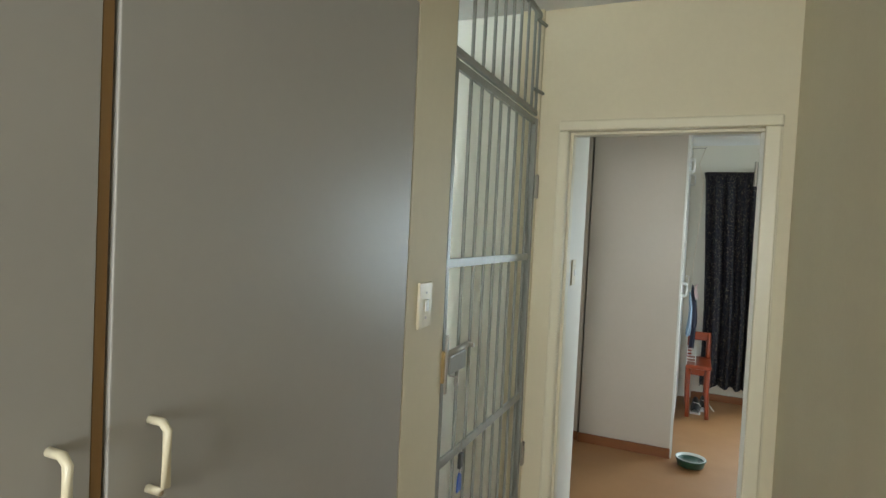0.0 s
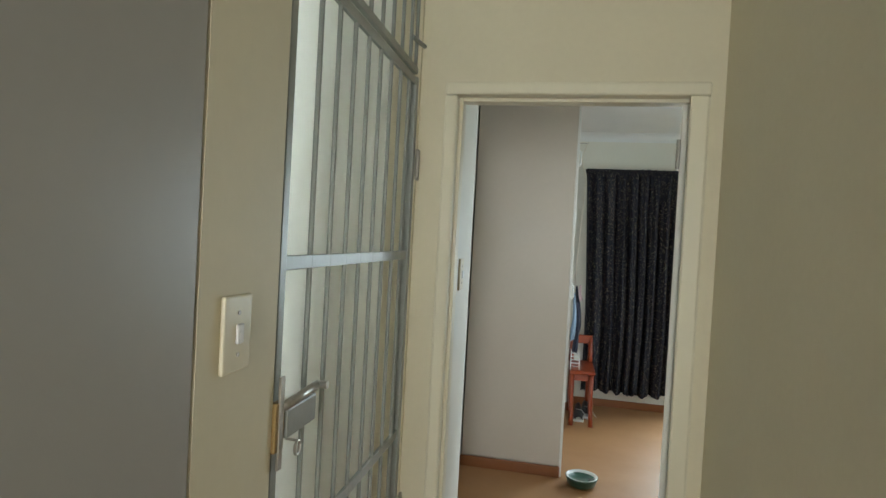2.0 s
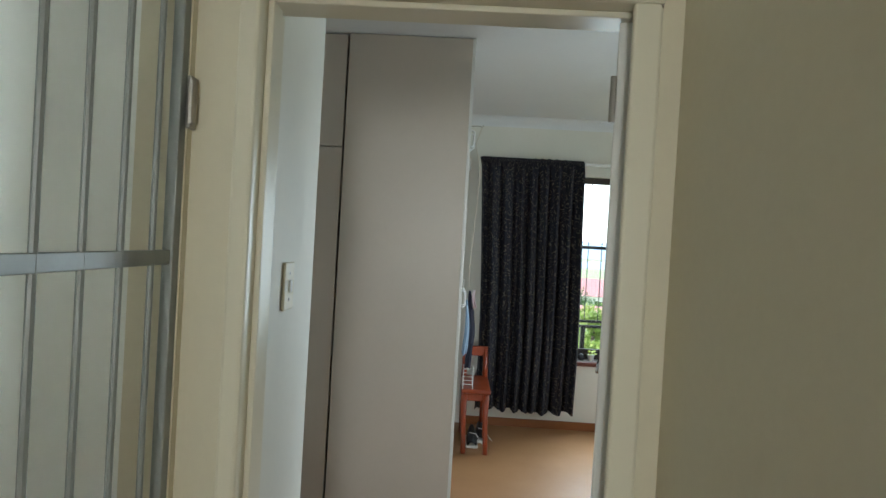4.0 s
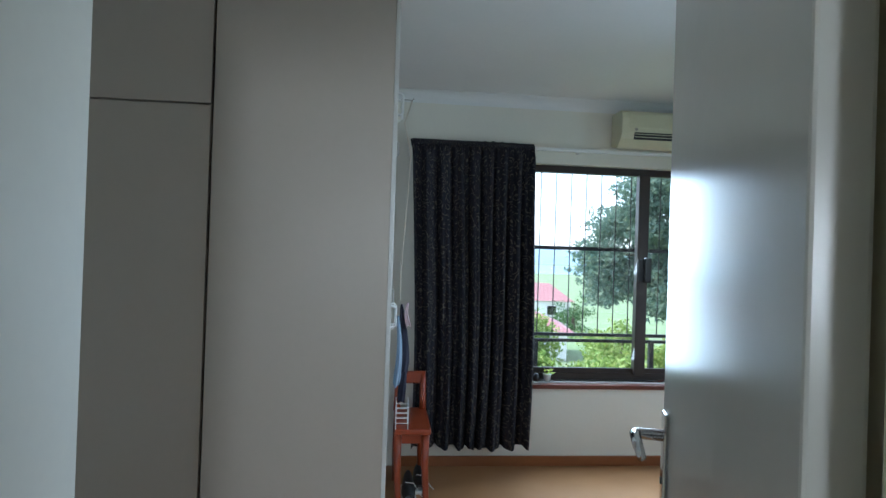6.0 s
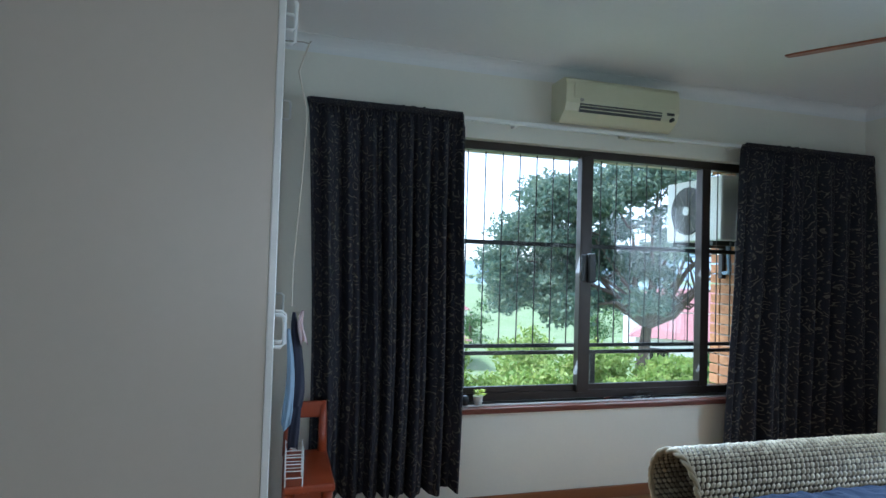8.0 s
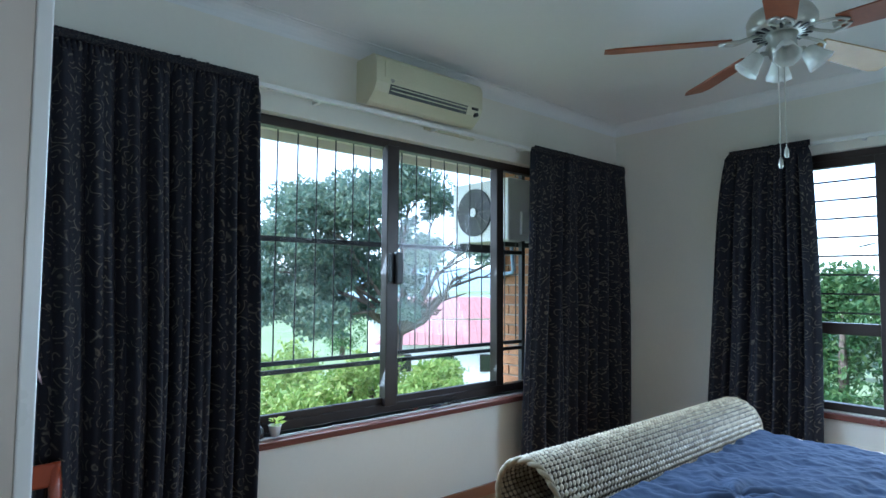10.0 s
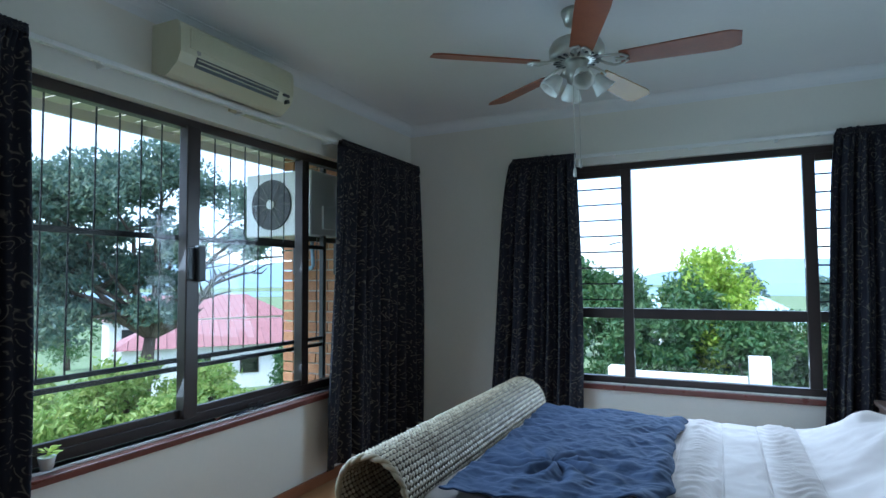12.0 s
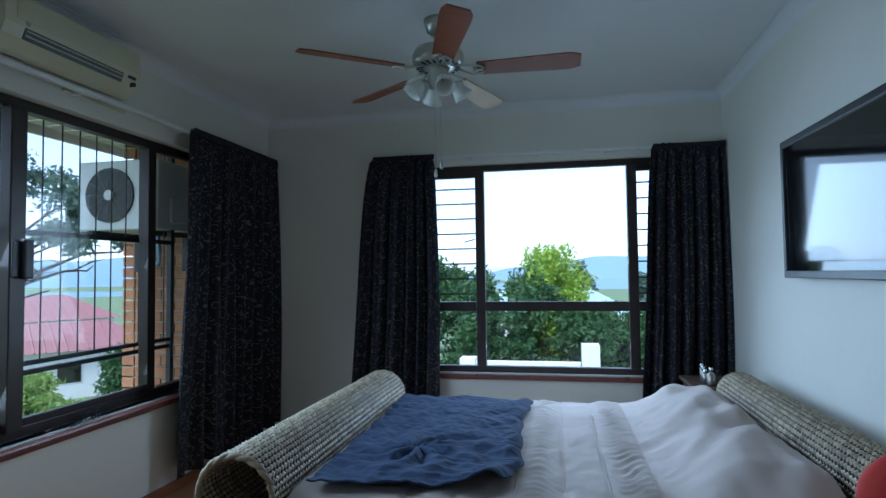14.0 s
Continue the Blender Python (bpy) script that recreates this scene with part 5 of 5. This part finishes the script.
def bush(name, x, y, r, h, n, size, material, label, seed, group="", z=None):
    gz = ground_z(x, y) if z is None else z
    rnd = random.Random(seed)
    blobs = []
    for k in range(16):
        a, q, t = rnd.uniform(0, 6.283), rnd.uniform(0, 0.75), rnd.uniform(0.12, 0.9)
        w = (1 - 0.55 * t)
        blobs.append((x + r * q * w * math.cos(a), y + r * q * w * math.sin(a), gz + h * t, r * rnd.uniform(0.28, 0.5) * w, r * rnd.uniform(0.28, 0.5) * w, h * rnd.uniform(0.09, 0.17)))
    me = foliage("crown", blobs, n, size, seed, 0.3)
    stem = [((Vector((x, y, gz)), Vector((x, y, gz + h * 0.4)), Vector((x + 0.05, y, gz + h * 0.75))), [0.06 * r + 0.02, 0.04 * r + 0.015, 0.012])]
    return plant(name, (x, y, gz), me, material, label, "bush", None, stem, group)


# planting bed under the sliding window
for k, (x, y, r, h) in enumerate(((1.7, 9.0, 0.9, 0.95), (2.9, 9.3, 0.95, 1.05), (4.2, 9.6, 1.0, 0.9), (3.4, 8.6, 0.6, 0.75), (5.6, 10.4, 1.0, 0.9), (2.2, 10.4, 1.0, 1.0), (1.2, 10.2, 1.1, 1.15), (3.4, 10.6, 1.2, 1.2), (4.5, 11.0, 1.1, 1.15), (0.6, 11.6, 1.2, 1.3), (2.6, 11.9, 1.3, 1.4), (5.4, 11.8, 1.1, 1.1), (1.8, 13.2, 1.4, 1.6), (6.6, 11.6, 1.1, 0.9), (-0.4, 10.4, 1.1, 1.2), (4.4, 12.6, 1.2, 1.3))):
    bush("garden_bush", x, y, r, h, 5200, 0.045, M_LEAF_YG, "low yellow-green garden bush below the sliding window", 30 + k, "bushes below the window")
for k, (x, y, r, h) in enumerate(((1.6, 30, 2.2, 2.4), (5.2, 34, 2.4, 2.8), (0.4, 44, 2.6, 3.0), (24, 31, 2.2, 2.6), (9, 48, 3, 3.2), (29, 29, 2.4, 3.4), (3.5, 22, 0.9, 1.2), (7, 60, 4, 4.5), (14, 66, 4, 5), (-3, 52, 3, 3.5), (20, 62, 4, 5), (34, 60, 5, 6))):
    bush("far_shrub", x, y, r, h, 2600, 0.14, M_LEAF_MID, "dark green shrub down the slope", 50 + k, "shrubs down the slope")
# hedge and lime-green tree beyond the louvred window
for k, (x, y, r, h) in enumerate(((12.6, 7.2, 1.5, 3.0), (12.2, 5.9, 1.4, 2.6), (12.8, 4.6, 1.5, 2.7), (12.4, 3.3, 1.5, 2.0), (12.7, 2.0, 1.5, 1.9), (13.8, 6.4, 1.3, 3.0), (13.5, 0.8, 1.5, 2.0), (12.9, 8.4, 1.4, 2.6), (11.8, 5.0, 1.2, 1.9), (11.9, 3.9, 1.3, 1.75), (13.2, 5.9, 1.3, 2.5), (13.2, 2.6, 1.4, 2.0))):
    bush("hedge_bush", x, y, r, h, 5200, 0.07, M_LEAF_MID, "dense dark green hedge bush beyond the boundary wall", 70 + k, "hedge")
for k, (x, y, r, h) in enumerate(((13.6, 4.45, 1.7, 3.3), (12.1, 7.9, 0.5, 1.9))):
    bush("lime_tree", x, y, r, h, 9000 if k == 0 else 1500, 0.065, M_LEAF_LT, "bright lime-green bushy tree behind the boundary wall", 90 + k)
for k, (x, y, r, h) in enumerate(((60, 8, 5, 8.5), (64, 2, 5, 9.5), (62, 20, 5, 7), (66, 30, 6, 7), (58, -4, 5, 8))):
    bush("far_tree", x, y, r, h, 2600, 0.35, M_LEAF_DK, "distant dark tree near the horizon", 110 + k, "distant trees")

bw = thing("boundary_wall", (9.5, 4.4, ground_z(9.5, 4.4)), "low white plastered boundary wall with square pillars", "garden wall")
part("panel", box(9.4, 3.9, -2.2, 9.6, 5.6, -0.16), M_PLASTER, bw)
part("panel", box(9.4, 5.85, -2.2, 9.6, 9.0, -0.30), M_PLASTER, bw)
part("panel", box(9.4, 0.5, -2.2, 9.6, 3.6, -0.55), M_PLASTER, bw)
part("pillar", box(9.36, 3.60, -2.2, 9.66, 3.88, 0.14, 0.01), M_PLASTER, bw)
part("pillar", box(9.36, 5.6, -2.2, 9.66, 5.86, -0.10, 0.01), M_PLASTER, bw)


def far_house(x, y, w, d, wall_top, ridge, roof_mat, label, turn=0.0, seed=0):
    gz = ground_z(x, y) - 0.5
    h = thing("house", (x, y, gz), label, "house")
    m = pose(x, y, 0, 0, 0, turn)

    def p(name, bm, material, parent):
        bm.transform(m)
        return part(name, bm, material, parent)

    wl = p("wall", box(-w / 2, -d / 2, gz, w / 2, d / 2, wall_top), M_PLASTER, h)
    bm = bmesh.new()
    e = 0.5
    q = [bm.verts.new(c) for c in ((-w / 2 - e, -d / 2 - e, wall_top), (w / 2 + e, -d / 2 - e, wall_top), (w / 2 + e, d / 2 + e, wall_top), (-w / 2 - e, d / 2 + e, wall_top), (-w / 2 + d / 3, 0, ridge), (w / 2 - d / 3, 0, ridge))]
    for fc in ((0, 1, 5, 4), (1, 2, 5), (2, 3, 4, 5), (3, 0, 4), (3, 2, 1, 0)):
        bm.faces.new([q[i] for i in fc])
    roof = p("roof", bm, roof_mat, h)
    n = int(w / 0.5)
    for k in range(n):
        u = -w / 2 - e + (w + 2 * e) * (k + 0.5) / n
        lim = min(1.0, (u + w / 2 + e) / (d / 3 + e), (w / 2 + e - u) / (d / 3 + e))
        a, b = Vector((u, -d / 2 - e, wall_top + 0.03)), Vector((u, (-d / 2 - e) * (1 - lim), wall_top + (ridge - wall_top) * lim + 0.03))
        p("roof_rib", tube([a, b], 0.045, sides=4), roof_mat, roof)
    for k in range(int(w / 3)):
        u = -w / 2 + 1.5 + 3 * k
        win = p("window", box(u - 0.6, -d / 2 - 0.04, wall_top - 1.9, u + 0.6, -d / 2 + 0.02, wall_top - 0.7), M_FRAME, h)
        p("pane", box(u - 0.52, -d / 2 - 0.05, wall_top - 1.82, u + 0.52, -d / 2 - 0.035, wall_top - 0.78), M_SCREEN, win)


far_house(30.0, 36.0, 12, 6, -3.0, -1.5, M_ROOF, "white house with red ribbed roof down the slope", -38)
far_house(40.0, 50.0, 15, 8, -2.2, -0.2, M_ROOF, "cream house with red roof farther down the slope", -30)
far_house(9.5, 46.0, 8, 6, -3.9, -2.7, M_ROOF, "white house with red roof beyond the trees", -8)
far_house(3.0, 66.0, 14, 8, -5.0, -3.0, M_GREYROOF, "white house with pale roof across the valley", 6)
far_house(18.0, 84.0, 16, 8, -4.6, -2.4, M_ROOF, "cream house with red roof across the valley", -12)
far_house(48.0, 5.0, 12, 7, -2.0, -0.2, M_GREYROOF, "white house with pale blue roof beyond the hedge", -80)

road = sheet(30, 2, lambda u, v: (-6 + 26 * u, 17.5 + 2.5 * v + 1.5 * math.sin(u * 3), ground_z(-6 + 26 * u, 17.5 + 2.5 * v + 1.5 * math.sin(u * 3)) + 0.05))
solid("road", road, M_PAVE, "pale paved driveway crossing the slope", "driveway", "structure")

# lawn edge path close to the house
solid("pavement", sheet(20, 2, lambda u, v: (0 + 14 * u, 11.6 + 0.8 * v + 0.1 * u, ground_z(14 * u, 11.6 + 0.8 * v + 0.1 * u) + 0.06)), M_PAVE, "pale garden path along the lawn", "path", "structure")

# eaves over the sliding window
ev = thing("eaves", (2.0, 7.2, 2.35), "cream boarded eaves with grooves above the sliding window", "eaves", kind="structure")
x = -1.5
while x < 3.9:
    part("soffit_board", box(x, 6.825, 2.33, x + 0.13, 7.62, 2.345, 0.004), M_SOFFIT, ev)
    x += 0.14
part("fascia", box(-1.5, 7.62, 2.27, 3.9, 7.65, 2.45, 0.004), M_SOFFIT, ev)


def outdoor_unit():
    a = thing("outdoor_air_conditioner", (3.5, 7.05, 1.6), "white outdoor air conditioner unit bracketed to the brick wall", "air conditioner")
    x0, x1, y0, y1, z0, z1 = 3.24, 3.56, 6.84, 7.45, 1.63, 2.10
    part("casing", box(x0, y0, z0, x1, y1, z1, 0.01), M_WHITE, a)
    cy, cz, r = 7.20, 1.865, 0.185
    fanp = part("fan_grille", tube([(x0 - 0.012, cy, cz), (x0 + 0.001, cy, cz)], r, sides=40), M_BLACK, a, "round dark fan grille")
    for k in range(1, 13):
        rr = r * k / 12.5
        part("ring", tube([(x0 - 0.016, cy + rr * math.cos(6.283 * i / 32), cz + rr * math.sin(6.283 * i / 32)) for i in range(32)], 0.0012, closed=True, sides=4), M_STEEL, fanp)
    for k in range(12):
        an = 6.283 * k / 12
        part("spoke", tube([(x0 - 0.017, cy, cz), (x0 - 0.017, cy + r * math.cos(an), cz + r * math.sin(an))], 0.002, sides=4), M_STEEL, fanp)
    part("hub", tube([(x0 - 0.022, cy, cz), (x0 - 0.012, cy, cz)], 0.034, sides=20), M_WHITE, fanp, "pale centre badge")
    part("side_panel", box(x0 - 0.004, y0 + 0.005, z0 + 0.01, x0 + 0.002, 6.985, z1 - 0.01, 0.002), M_WHITE, a)
    part("valve_cover", box(x0 + 0.12, y0 - 0.02, z0 + 0.05, x1 - 0.04, y0, z0 + 0.22, 0.006), M_WHITE, a)
    for y in (6.95, 7.35):
        part("bracket", box(x0, y - 0.02, z0 - 0.035, 3.72, y + 0.02, z0, 0.003), M_BAR, a)
        part("brace", box(3.68, y - 0.02, z0 - 0.28, 3.72, y + 0.02, z0 - 0.035, 0.003), M_BAR, a)
    part("pipe", tube([(3.40, 6.96, 1.62), (3.42, 6.96, 1.42), (3.45, 7.0, 1.40), (3.71, 7.35, 1.395)], 0.014, sides=8), M_LBLUE, a, "pale blue drain pipe", smooth=True)


outdoor_unit()

# brick wing beside the window, brick by brick
wing = solid("wall_brick_wing", box(3.735, 6.83, -1.2, 4.6, 7.43, 2.6), M_MORTAR, "orange-brown face brick wing wall with recessed joints", "brick wall", "structure")
protos = []
for L in (0.215, 0.102):
    me = bpy.data.meshes.new("brick")
    bm = box(-0.012, 0, 0, 0.012, L, 0.071, 0.003, seg=1)
    bm.to_mesh(me)
    bm.free()
    me.materials.append(M_BRICK)
    protos.append(me)
rnd = random.Random(9)
z = -0.1
row = 0
while z < 2.5:
    y = 6.835 - (0.11 if row % 2 else 0)
    while y < 7.42:
        L, me = 0.215, protos[0]
        if y < 6.83 or y + L > 7.44:
            L, me = 0.102, protos[1]
            if y < 6.83:
                y = 6.835
        ob = new("brick", me)
        ob.location = (3.735 + rnd.uniform(-0.002, 0.002), y, z)
        adopt(ob, wing)
        y += L + 0.012
    z += 0.083
    row += 1
